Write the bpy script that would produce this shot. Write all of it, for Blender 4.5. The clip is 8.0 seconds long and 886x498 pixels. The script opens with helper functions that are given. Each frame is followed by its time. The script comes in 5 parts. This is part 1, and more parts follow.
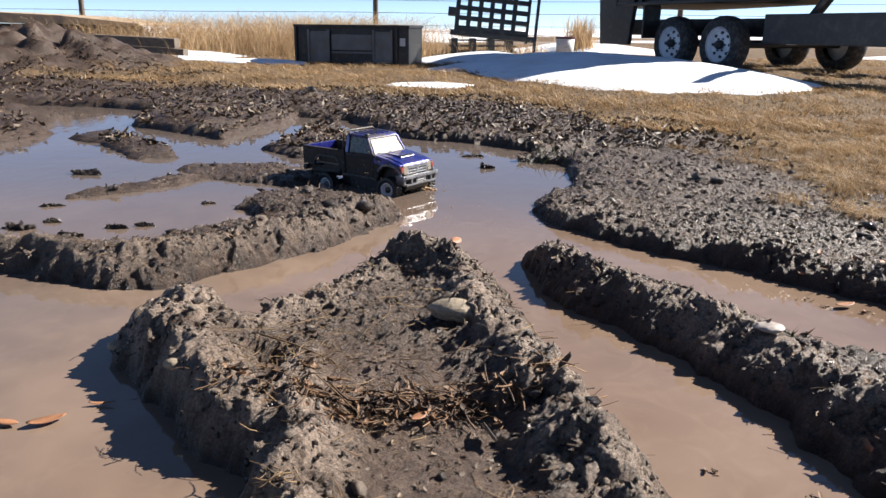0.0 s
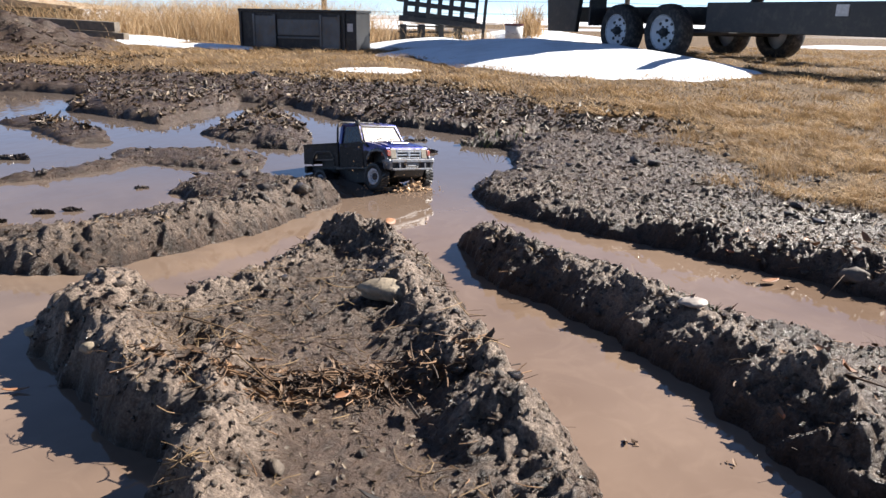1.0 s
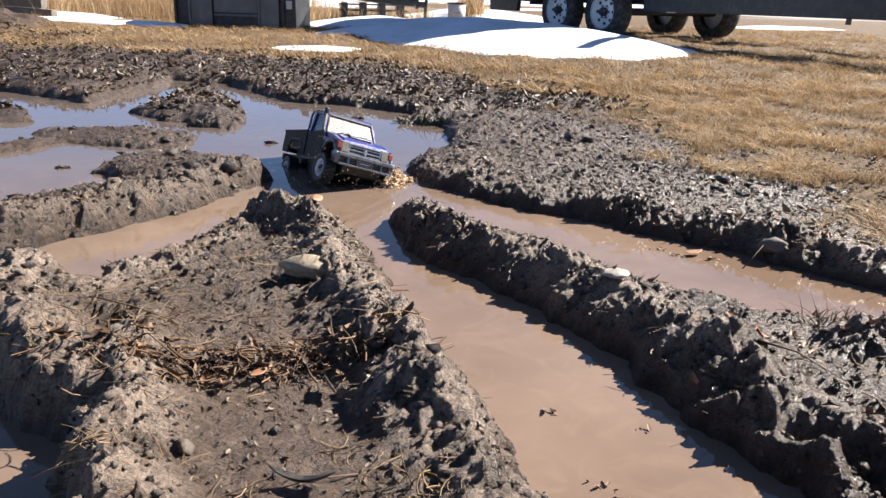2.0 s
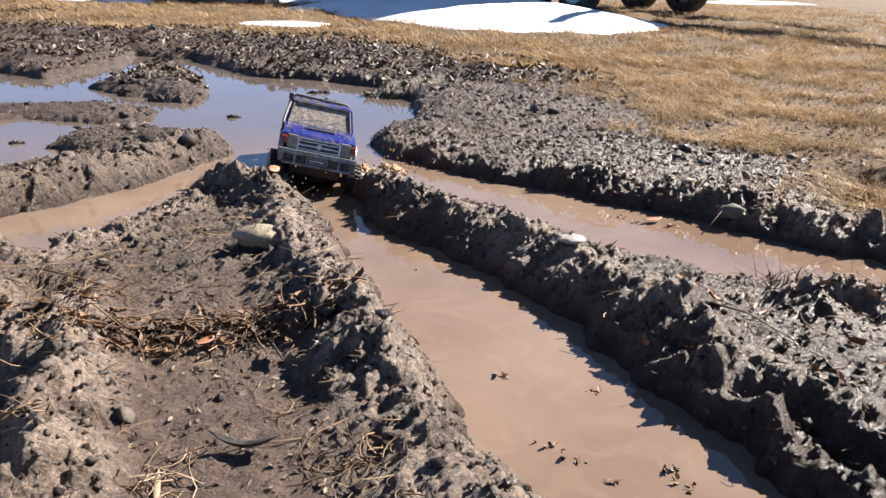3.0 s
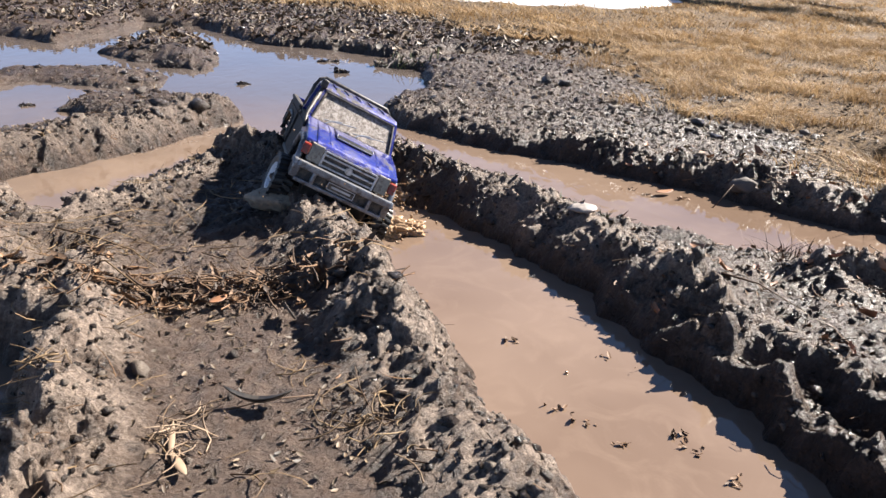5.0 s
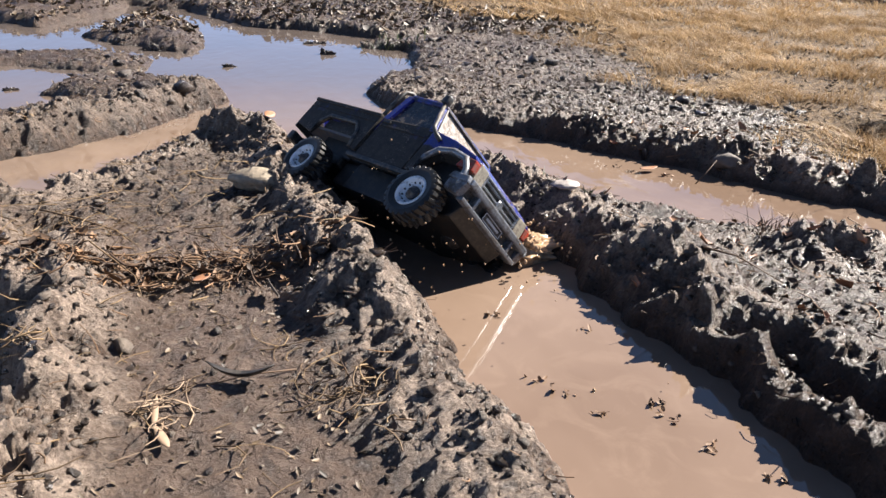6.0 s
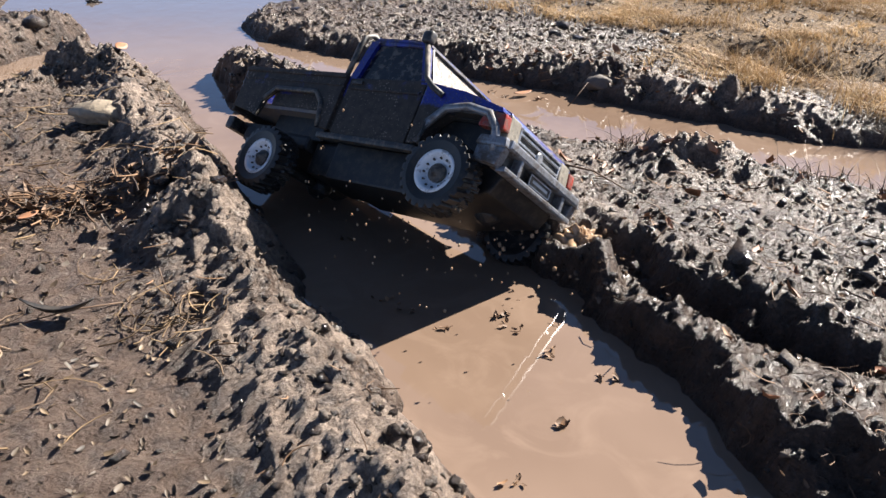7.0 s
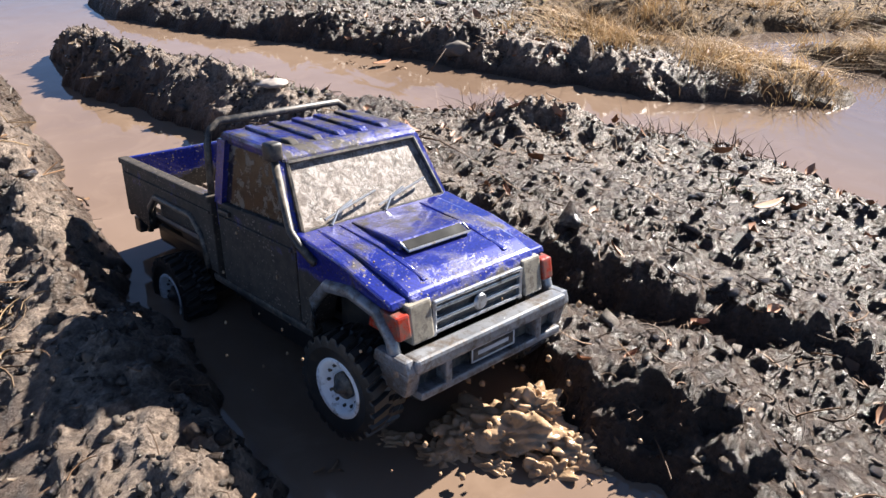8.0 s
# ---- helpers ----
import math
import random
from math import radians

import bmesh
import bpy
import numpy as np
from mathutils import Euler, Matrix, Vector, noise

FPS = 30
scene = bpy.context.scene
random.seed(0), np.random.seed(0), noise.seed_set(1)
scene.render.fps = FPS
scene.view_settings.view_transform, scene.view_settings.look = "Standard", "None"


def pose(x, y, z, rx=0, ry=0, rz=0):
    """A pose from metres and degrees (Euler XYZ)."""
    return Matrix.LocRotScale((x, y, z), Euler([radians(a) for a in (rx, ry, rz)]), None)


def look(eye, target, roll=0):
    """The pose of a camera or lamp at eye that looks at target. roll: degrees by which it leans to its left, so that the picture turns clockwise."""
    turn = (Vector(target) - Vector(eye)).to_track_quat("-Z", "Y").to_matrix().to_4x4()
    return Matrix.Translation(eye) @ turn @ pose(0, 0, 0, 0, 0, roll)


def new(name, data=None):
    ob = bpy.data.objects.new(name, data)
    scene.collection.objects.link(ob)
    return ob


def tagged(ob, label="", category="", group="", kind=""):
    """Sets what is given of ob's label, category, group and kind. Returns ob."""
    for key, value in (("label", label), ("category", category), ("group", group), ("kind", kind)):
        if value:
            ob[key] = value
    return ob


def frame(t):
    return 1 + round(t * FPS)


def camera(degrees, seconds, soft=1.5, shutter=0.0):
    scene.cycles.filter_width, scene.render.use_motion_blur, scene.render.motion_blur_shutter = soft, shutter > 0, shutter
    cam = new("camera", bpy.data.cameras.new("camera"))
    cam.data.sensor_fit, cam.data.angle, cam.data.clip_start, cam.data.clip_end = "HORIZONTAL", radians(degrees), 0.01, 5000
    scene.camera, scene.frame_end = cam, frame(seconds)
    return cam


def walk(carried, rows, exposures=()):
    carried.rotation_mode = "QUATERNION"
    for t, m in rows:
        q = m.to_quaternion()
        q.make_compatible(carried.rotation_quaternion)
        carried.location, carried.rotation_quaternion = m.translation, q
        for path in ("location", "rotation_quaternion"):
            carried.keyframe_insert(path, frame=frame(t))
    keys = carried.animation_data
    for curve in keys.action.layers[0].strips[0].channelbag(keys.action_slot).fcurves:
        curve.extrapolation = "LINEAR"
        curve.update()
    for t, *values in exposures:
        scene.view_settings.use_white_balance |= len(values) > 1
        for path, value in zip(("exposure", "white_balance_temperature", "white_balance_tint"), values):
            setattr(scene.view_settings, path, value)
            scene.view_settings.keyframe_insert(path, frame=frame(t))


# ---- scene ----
cam = camera(60.7, 8.0)
PATH = [
    (0, (0.115, 0.07, 0.577), (0.026, 1.988, 0.017), 0.6),
    (0.5, (0.139, 0.071, 0.566), (0.114, 1.987, -0.008), 1.0),
    (1, (0.159, 0.073, 0.56), (0.193, 1.984, -0.028), 1.1),
    (1.5, (0.18, 0.075, 0.549), (0.282, 1.98, -0.049), 1.4),
    (1.7, (0.189, 0.078, 0.549), (0.323, 1.977, -0.063), 1.5),
    (3, (0.242, 0.078, 0.525), (0.472, 1.944, -0.159), 1.4),
    (3.5, (0.25, 0.083, 0.519), (0.501, 1.939, -0.184), 1.8),
    (4, (0.245, 0.083, 0.515), (0.492, 1.935, -0.201), 1.9),
    (4.5, (0.234, 0.078, 0.51), (0.459, 1.926, -0.219), 2.3),
    (5.8, (0.231, 0.062, 0.509), (0.443, 1.895, -0.263), 2.4),
    (6, (0.246, 0.059, 0.504), (0.48, 1.884, -0.28), 1.9),
    (6.5, (0.291, 0.059, 0.48), (0.633, 1.833, -0.377), 1.8),
    (7, (0.341, 0.051, 0.469), (0.775, 1.779, -0.439), 2.0),
    (7.5, (0.391, 0.046, 0.47), (0.936, 1.725, -0.472), 1.6),
    (8, (0.435, 0.044, 0.471), (1.083, 1.667, -0.502), 1.6),
]
walk(cam, [(t, look(eye, target, roll)) for t, eye, target, roll in PATH], exposures=[(0, 1.36), (1.5, 1.60), (3.5, 1.80), (6, 1.84), (8, 1.90)])

# ---- world, sun, exposure ----
SUN_AZ, SUN_EL = 65.0, 36.0  # degrees from +y towards +x, and above the horizon
world = bpy.data.worlds.new("sky")
scene.world = world
world.use_nodes = True
wn = world.node_tree
sky = wn.nodes.new("ShaderNodeTexSky")
sky.sky_type, sky.sun_disc = "NISHITA", False
sky.sun_elevation, sky.sun_rotation = radians(SUN_EL), radians(SUN_AZ)
sky.altitude = 300
sky.air_density, sky.dust_density, sky.ozone_density = 0.35, 0.0, 1.2
wn.links.new(sky.outputs[0], wn.nodes["Background"].inputs[0])
wn.nodes["Background"].inputs[1].default_value = 0.066
sun_data = bpy.data.lights.new("sun", "SUN")
sun_data.energy, sun_data.angle, sun_data.color = 5.0, radians(0.53), (1.0, 0.94, 0.87)
sun = new("sun", sun_data)
to_sun = Vector((math.sin(radians(SUN_AZ)) * math.cos(radians(SUN_EL)), math.cos(radians(SUN_AZ)) * math.cos(radians(SUN_EL)), math.sin(radians(SUN_EL))))
sun.matrix_world = look(to_sun * 30, (0, 0, 0))

rng = np.random.default_rng(7)
rnd = random.Random(11)


# ---- materials ----
def material(name, build):
    m = bpy.data.materials.new(name)
    m.use_nodes = True
    nt = m.node_tree
    b = nt.nodes["Principled BSDF"]
    build(nt, b)
    return m


def node(nt, kind, **values):
    n = nt.nodes.new(kind)
    for k, v in values.items():
        if k in n.inputs:
            n.inputs[k].default_value = v
    return n


def coords(nt, kind="Object", scale=(1, 1, 1)):
    tc = nt.nodes.new("ShaderNodeTexCoord")
    mp = nt.nodes.new("ShaderNodeMapping")
    mp.inputs["Scale"].default_value = scale
    nt.links.new(tc.outputs[kind], mp.inputs["Vector"])
    return mp.outputs[0]


def noise_tex(nt, vec, scale, detail=6.0, rough=0.6, dist=0.0):
    n = node(nt, "ShaderNodeTexNoise", Scale=scale, Detail=detail, Roughness=rough, Distortion=dist)
    nt.links.new(vec, n.inputs["Vector"])
    return n.outputs["Fac"]


def ramp(nt, fac, stops):
    r = nt.nodes.new("ShaderNodeValToRGB")
    while len(r.color_ramp.elements) < len(stops):
        r.color_ramp.elements.new(0.5)
    for e, (p, c) in zip(r.color_ramp.elements, stops):
        e.position = p
        e.color = (*c, 1) if isinstance(c, tuple) else (c, c, c, 1)
    nt.links.new(fac, r.inputs["Fac"])
    return r.outputs["Color"]


def mix(nt, fac, a, b):
    m = nt.nodes.new("ShaderNodeMix")
    m.data_type = "RGBA"
    for sock, v in ((m.inputs[0], fac), (m.inputs[6], a), (m.inputs[7], b)):
        if isinstance(v, (int, float)):
            sock.default_value = v
        elif isinstance(v, tuple):
            sock.default_value = (*v, 1)
        else:
            nt.links.new(v, sock)
    return m.outputs[2]


def math_node(nt, op, a, b=0.0):
    m = nt.nodes.new("ShaderNodeMath")
    m.operation = op
    for sock, v in ((m.inputs[0], a), (m.inputs[1], b)):
        if isinstance(v, (int, float)):
            sock.default_value = v
        else:
            nt.links.new(v, sock)
    return m.outputs[0]


def bump(nt, b, height, strength, distance):
    n = node(nt, "ShaderNodeBump", Strength=strength, Distance=distance)
    nt.links.new(height, n.inputs["Height"])
    nt.links.new(n.outputs[0], b.inputs["Normal"])


def random_of(nt, island=False):
    if island:
        return nt.nodes.new("ShaderNodeNewGeometry").outputs["Random Per Island"]
    return nt.nodes.new("ShaderNodeObjectInfo").outputs["Random"]


def build_ground(nt, b):
    v = coords(nt)
    at = nt.nodes.new("ShaderNodeAttribute")
    at.attribute_name = "cover"
    sep = nt.nodes.new("ShaderNodeSeparateColor")
    nt.links.new(at.outputs["Color"], sep.inputs[0])
    grass, dry, snow = sep.outputs[0], sep.outputs[1], sep.outputs[2]
    big = noise_tex(nt, v, 5.0, 4)
    mid = noise_tex(nt, v, 28.0, 8, 0.7)
    fine = noise_tex(nt, v, 210.0, 7, 0.75)
    grain = math_node(nt, "ADD", math_node(nt, "MULTIPLY", mid, 0.5), math_node(nt, "MULTIPLY", fine, 0.5))
    wet = ramp(nt, grain, [(0.34, (0.012, 0.008, 0.006)), (0.5, (0.046, 0.029, 0.020)), (0.68, (0.140, 0.094, 0.066))])
    crust = ramp(nt, fine, [(0.28, (0.080, 0.058, 0.045)), (0.5, (0.240, 0.180, 0.138)), (0.72, (0.50, 0.40, 0.315))])
    patch = math_node(nt, "ADD", math_node(nt, "MULTIPLY", noise_tex(nt, v, 11.0, 6, 0.7, 0.5), 0.6), math_node(nt, "MULTIPLY", noise_tex(nt, v, 75.0, 6, 0.75), 0.4))
    dryness = math_node(nt, "MULTIPLY", dry, ramp(nt, patch, [(0.40, 0.0), (0.54, 1.0)]))
    col = mix(nt, dryness, wet, crust)
    damp = ramp(nt, math_node(nt, "ADD", math_node(nt, "MULTIPLY", mid, 0.6), math_node(nt, "MULTIPLY", fine, 0.4)), [(0.32, (0.050, 0.033, 0.024)), (0.5, (0.105, 0.072, 0.054)), (0.68, (0.19, 0.140, 0.108))])
    col = mix(nt, math_node(nt, "MULTIPLY", at.outputs["Alpha"], 0.85), col, damp)
    fl = nt.nodes.new("ShaderNodeTexVoronoi")
    fl.inputs["Scale"].default_value = 120
    nt.links.new(v, fl.inputs["Vector"])
    chaff = ramp(nt, math_node(nt, "ADD", fl.outputs["Distance"], math_node(nt, "MULTIPLY", mid, 0.6)), [(0.40, 1.0), (0.47, 0.0)])
    col = mix(nt, math_node(nt, "MULTIPLY", chaff, math_node(nt, "MAXIMUM", math_node(nt, "MULTIPLY", grass, 0.7), 0.10)), col, (0.20, 0.135, 0.07))
    thatch = ramp(nt, noise_tex(nt, v, 45.0, 8, 0.75, 0.6), [(0.30, (0.022, 0.014, 0.008)), (0.5, (0.105, 0.063, 0.029)), (0.75, (0.36, 0.235, 0.11))])
    gm = ramp(nt, math_node(nt, "ADD", grass, math_node(nt, "MULTIPLY", math_node(nt, "SUBTRACT", noise_tex(nt, v, 9.0, 6, 0.7), 0.5), 1.1)), [(0.42, 0.0), (0.62, 1.0)])
    col = mix(nt, gm, col, thatch)
    col = mix(nt, snow, col, (0.80, 0.83, 0.88))
    nt.links.new(col, b.inputs["Base Color"])
    rough = mix(nt, math_node(nt, "MULTIPLY", dryness, 0.8), ramp(nt, noise_tex(nt, v, 130.0, 6, 0.75), [(0.36, 0.20), (0.62, 0.55)]), (0.62, 0.62, 0.62))
    rough = mix(nt, math_node(nt, "MAXIMUM", gm, snow), rough, (0.9, 0.9, 0.9))
    nt.links.new(rough, b.inputs["Roughness"])
    b.inputs["Specular IOR Level"].default_value = 0.36
    crumb = nt.nodes.new("ShaderNodeTexVoronoi")
    crumb.inputs["Scale"].default_value = 150
    nt.links.new(v, crumb.inputs["Vector"])
    h = math_node(nt, "ADD", math_node(nt, "MULTIPLY", noise_tex(nt, v, 62.0, 9, 0.72), 1.1), math_node(nt, "MULTIPLY", fine, 0.6))
    h = math_node(nt, "SUBTRACT", h, math_node(nt, "MULTIPLY", crumb.outputs["Distance"], 0.2))
    bump(nt, b, h, 1.0, 0.0085)


GROUND = material("wet_mud_and_grass", build_ground)


def build_water(nt, b):
    v = coords(nt)
    n1 = noise_tex(nt, v, 2.2, 3)
    n2 = noise_tex(nt, v, 12.0, 5, 0.6, 1.5)
    col = mix(nt, ramp(nt, n1, [(0.35, 0.0), (0.65, 1.0)]), (0.160, 0.109, 0.077), (0.218, 0.154, 0.112))
    col = mix(nt, ramp(nt, n2, [(0.5, 0.0), (0.75, 0.35)]), col, (0.265, 0.19, 0.138))
    sep = nt.nodes.new("ShaderNodeSeparateXYZ")
    nt.links.new(v, sep.inputs[0])
    def axis_blend(socket, a, c):
        mr = nt.nodes.new("ShaderNodeMapRange")
        mr.interpolation_type = "SMOOTHSTEP"
        mr.inputs["From Min"].default_value, mr.inputs["From Max"].default_value = a, c
        nt.links.new(math_node(nt, "ADD", sep.outputs[socket], math_node(nt, "MULTIPLY", math_node(nt, "SUBTRACT", n1, 0.5), 1.2)), mr.inputs["Value"])
        return mr.outputs[0]
    # Base colour turns darker and greyer towards the far, left and right pools.
    outer_pools = math_node(nt, "MAXIMUM", math_node(nt, "MAXIMUM", axis_blend(1, 1.9, 3.0), math_node(nt, "MULTIPLY", axis_blend(0, 1.15, 1.9), 0.8)), math_node(nt, "MULTIPLY", axis_blend(0, -0.2, -0.9), 0.6))
    col = mix(nt, math_node(nt, "MULTIPLY", outer_pools, 0.72), col, (0.085, 0.074, 0.070))
    nt.links.new(col, b.inputs["Base Color"])
    b.inputs["Roughness"].default_value = 0.03
    b.inputs["IOR"].default_value = 1.5
    wv = noise_tex(nt, coords(nt, "Object", (1.0, 0.55, 1)), 20.0, 2, 0.4, 0.4)
    bump(nt, b, wv, 0.14, 0.006)


WATER = material("muddy_water", build_water)


def build_splash(nt, b):
    v = coords(nt)
    nt.links.new(ramp(nt, noise_tex(nt, v, 60.0, 4), [(0.3, (0.24, 0.15, 0.085)), (0.7, (0.46, 0.32, 0.20))]), b.inputs["Base Color"])
    b.inputs["Roughness"].default_value = 0.12
    b.inputs["IOR"].default_value = 1.33
    bump(nt, b, noise_tex(nt, v, 90.0, 3), 0.5, 0.004)


SPLASH = material("brown_splashing_water", build_splash)


def build_clod(nt, b):
    v = coords(nt)
    r = random_of(nt, True)
    f = noise_tex(nt, v, 260.0, 7, 0.75)
    wet = ramp(nt, f, [(0.3, (0.016, 0.011, 0.008)), (0.7, (0.055, 0.039, 0.029))])
    dry = ramp(nt, f, [(0.3, (0.09, 0.066, 0.048)), (0.7, (0.24, 0.19, 0.145))])
    nt.links.new(mix(nt, ramp(nt, r, [(0.55, 0.0), (0.95, 0.9)]), wet, dry), b.inputs["Base Color"])
    nt.links.new(ramp(nt, r, [(0.3, 0.2), (0.9, 0.75)]), b.inputs["Roughness"])
    bump(nt, b, f, 0.8, 0.006)


CLOD = material("mud_clods", build_clod)


def straw_like(name, a, b_, rough=0.7, thin=0.0):
    def build(nt, b):
        r = random_of(nt, True)
        col = ramp(nt, r, [(0.0, a), (1.0, b_)])
        v = coords(nt)
        col = mix(nt, ramp(nt, noise_tex(nt, v, 40.0, 4), [(0.4, 0.0), (0.7, 0.5)]), col, (a[0] * 0.5, a[1] * 0.5, a[2] * 0.5))
        col = mix(nt, ramp(nt, noise_tex(nt, v, 2.3, 5, 0.7), [(0.45, 0.0), (0.65, 0.65)]), col, (a[0] * 0.55, a[1] * 0.5, a[2] * 0.45))
        nt.links.new(col, b.inputs["Base Color"])
        b.inputs["Roughness"].default_value = rough
        if thin:
            through_light = nt.nodes.new("ShaderNodeBsdfTranslucent")
            nt.links.new(col, through_light.inputs["Color"])
            both_sides = node(nt, "ShaderNodeMixShader", Fac=thin)
            nt.links.new(b.outputs[0], both_sides.inputs[1])
            nt.links.new(through_light.outputs[0], both_sides.inputs[2])
            nt.links.new(both_sides.outputs[0], nt.nodes["Material Output"].inputs["Surface"])
    return material(name, build)


STRAW = straw_like("dry_straw", (0.11, 0.065, 0.032), (0.40, 0.27, 0.14))
TWIG = straw_like("wet_twigs", (0.035, 0.02, 0.012), (0.30, 0.165, 0.08))
LITTER = straw_like("leaf_litter", (0.035, 0.024, 0.015), (0.22, 0.15, 0.085), 0.6)
GRASS = straw_like("dry_grass", (0.24, 0.140, 0.060), (0.70, 0.50, 0.27), 0.7, 0.28)
WEEDS = straw_like("tall_dry_weeds", (0.40, 0.26, 0.13), (0.70, 0.51, 0.30), 0.7, 0.4)
GREEN = straw_like("green_weeds", (0.04, 0.06, 0.018), (0.11, 0.13, 0.04), 0.5)
LEAF = straw_like("dead_leaf", (0.26, 0.115, 0.055), (0.40, 0.20, 0.10), 0.6)
PALELEAF = straw_like("pale_dry_stalk", (0.24, 0.16, 0.10), (0.42, 0.31, 0.21), 0.7)


def build_snow(nt, b):
    v = coords(nt)
    f = noise_tex(nt, v, 3.0, 6, 0.6)
    nt.links.new(ramp(nt, noise_tex(nt, v, 1.2, 6, 0.65), [(0.3, (0.62, 0.64, 0.66)), (0.5, (0.82, 0.85, 0.89))]), b.inputs["Base Color"])
    b.inputs["Roughness"].default_value = 0.65
    bump(nt, b, f, 0.5, 0.05)


SNOW = material("old_snow", build_snow)


def simple(name, colour, rough=0.5, metal=0.0, var=0.35, scale=30.0, dirt=0.0, bumpy=0.0, dirt_col=(0.13, 0.105, 0.08)):
    def build(nt, b):
        v = coords(nt)
        f = noise_tex(nt, v, scale, 6, 0.65)
        dark = tuple(c * (1 - var) for c in colour)
        col = ramp(nt, f, [(0.3, dark), (0.7, colour)])
        if dirt:
            m = ramp(nt, noise_tex(nt, v, scale * 1.7, 8, 0.75), [(0.62 - 0.35 * dirt, 0.0), (0.74 - 0.25 * dirt, 1.0)])
            col = mix(nt, m, col, dirt_col)
            nt.links.new(mix(nt, m, (rough,) * 3, (0.6, 0.6, 0.6)), b.inputs["Roughness"])
        else:
            nt.links.new(ramp(nt, f, [(0.3, max(0.03, rough * 0.8)), (0.7, min(1, rough * 1.2))]), b.inputs["Roughness"])
        nt.links.new(col, b.inputs["Base Color"])
        b.inputs["Metallic"].default_value = metal
        if bumpy:
            bump(nt, b, f, 0.6, bumpy)
    return material(name, build)


def build_paint(nt, b, film_at=0.52):
    """Metallic blue-violet paint under splashes of drying mud, thicker low on the body."""
    v = coords(nt)
    sep = nt.nodes.new("ShaderNodeSeparateXYZ")
    nt.links.new(v, sep.inputs[0])
    low = nt.nodes.new("ShaderNodeMapRange")
    low.inputs["From Min"].default_value, low.inputs["From Max"].default_value = 0.160, 0.138
    low.inputs["To Min"].default_value, low.inputs["To Max"].default_value = 0.0, 0.5
    nt.links.new(sep.outputs[2], low.inputs["Value"])
    film = noise_tex(nt, v, 22.0, 7, 0.7, 0.4)
    specks = nt.nodes.new("ShaderNodeTexVoronoi")
    specks.inputs["Scale"].default_value = 260
    nt.links.new(v, specks.inputs["Vector"])
    sp = ramp(nt, math_node(nt, "ADD", specks.outputs["Distance"], math_node(nt, "MULTIPLY", noise_tex(nt, v, 30.0, 3), 0.55)), [(0.44, 1.0), (0.51, 0.0)])
    smear = ramp(nt, math_node(nt, "ADD", film, low.outputs[0]), [(film_at, 0.0), (film_at + 0.14, 1.0)])
    m = math_node(nt, "MAXIMUM", smear, sp)
    mud = ramp(nt, noise_tex(nt, v, 90.0, 5), [(0.3, (0.010, 0.0075, 0.006)), (0.7, (0.044, 0.033, 0.025))])
    flake = ramp(nt, noise_tex(nt, v, 500.0, 2), [(0.3, (0.006, 0.010, 0.12)), (0.7, (0.013, 0.022, 0.27))])
    mud = mix(nt, sp, mud, ramp(nt, noise_tex(nt, v, 70.0, 3), [(0.35, (0.05, 0.04, 0.032)), (0.65, (0.20, 0.165, 0.135))]))
    nt.links.new(mix(nt, m, flake, mud), b.inputs["Base Color"])
    nt.links.new(mix(nt, m, (0.35, 0.35, 0.35), (0.0, 0.0, 0.0)), b.inputs["Metallic"])
    nt.links.new(mix(nt, m, (0.3, 0.3, 0.3), (0.75, 0.75, 0.75)), b.inputs["Roughness"])
    nt.links.new(mix(nt, m, (0.8, 0.8, 0.8), (0.0, 0.0, 0.0)), b.inputs["Coat Weight"])
    b.inputs["Coat Roughness"].default_value = 0.08
    bump(nt, b, m, 0.35, 0.0012)


PAINT = material("muddy_blue_paint", build_paint)
DUSTY = material("mud_filmed_blue_paint", lambda nt, b: build_paint(nt, b, 0.44))
# Heavy mud on the sides, made darker to carry their backlit shade too.
SIDE = material("mud_coated_shaded_side_paint", lambda nt, b: build_paint(nt, b, 0.26))


def build_windscreen(nt, b):
    """Clear plastic screen under dried splashes."""
    v = coords(nt)
    m = ramp(nt, math_node(nt, "ADD", math_node(nt, "MULTIPLY", noise_tex(nt, v, 190.0, 7, 0.75), 0.6), math_node(nt, "MULTIPLY", noise_tex(nt, v, 38.0, 5, 0.7, 0.8), 0.4)), [(0.36, 0.25), (0.50, 0.85), (0.62, 1.0)])
    col = mix(nt, m, (0.10, 0.085, 0.07), ramp(nt, noise_tex(nt, v, 120.0, 9, 0.78, 0.8), [(0.36, (0.045, 0.034, 0.026)), (0.47, (0.18, 0.135, 0.105)), (0.58, (0.46, 0.40, 0.35))]))
    nt.links.new(col, b.inputs["Base Color"])
    nt.links.new(mix(nt, m, (0.06, 0.06, 0.06), (0.55, 0.55, 0.55)), b.inputs["Roughness"])
    nt.links.new(math_node(nt, "MULTIPLY", math_node(nt, "SUBTRACT", 1.0, m), 0.5), b.inputs["Transmission Weight"])
    bump(nt, b, m, 0.6, 0.001)


SCREEN = material("mud_spattered_screen", build_windscreen)

BLACK = simple("black_plastic", (0.02, 0.02, 0.021), 0.45, dirt=0.5, scale=50)
RUBBER = simple("wet_black_rubber", (0.012, 0.012, 0.012), 0.45, dirt=0.35, scale=60, dirt_col=(0.035, 0.027, 0.02))
WHITE_RIM = simple("white_plastic_rim", (0.70, 0.72, 0.74), 0.4, var=0.15, dirt=0.25, scale=60)
CHROME = simple("dull_silver_plastic", (0.55, 0.56, 0.58), 0.28, 0.75, 0.3, 40, dirt=0.35)
BUMPER = simple("grey_bumper_plastic", (0.27, 0.28, 0.30), 0.3, 0.35, 0.4, 40, dirt=0.45, dirt_col=(0.09, 0.07, 0.055))
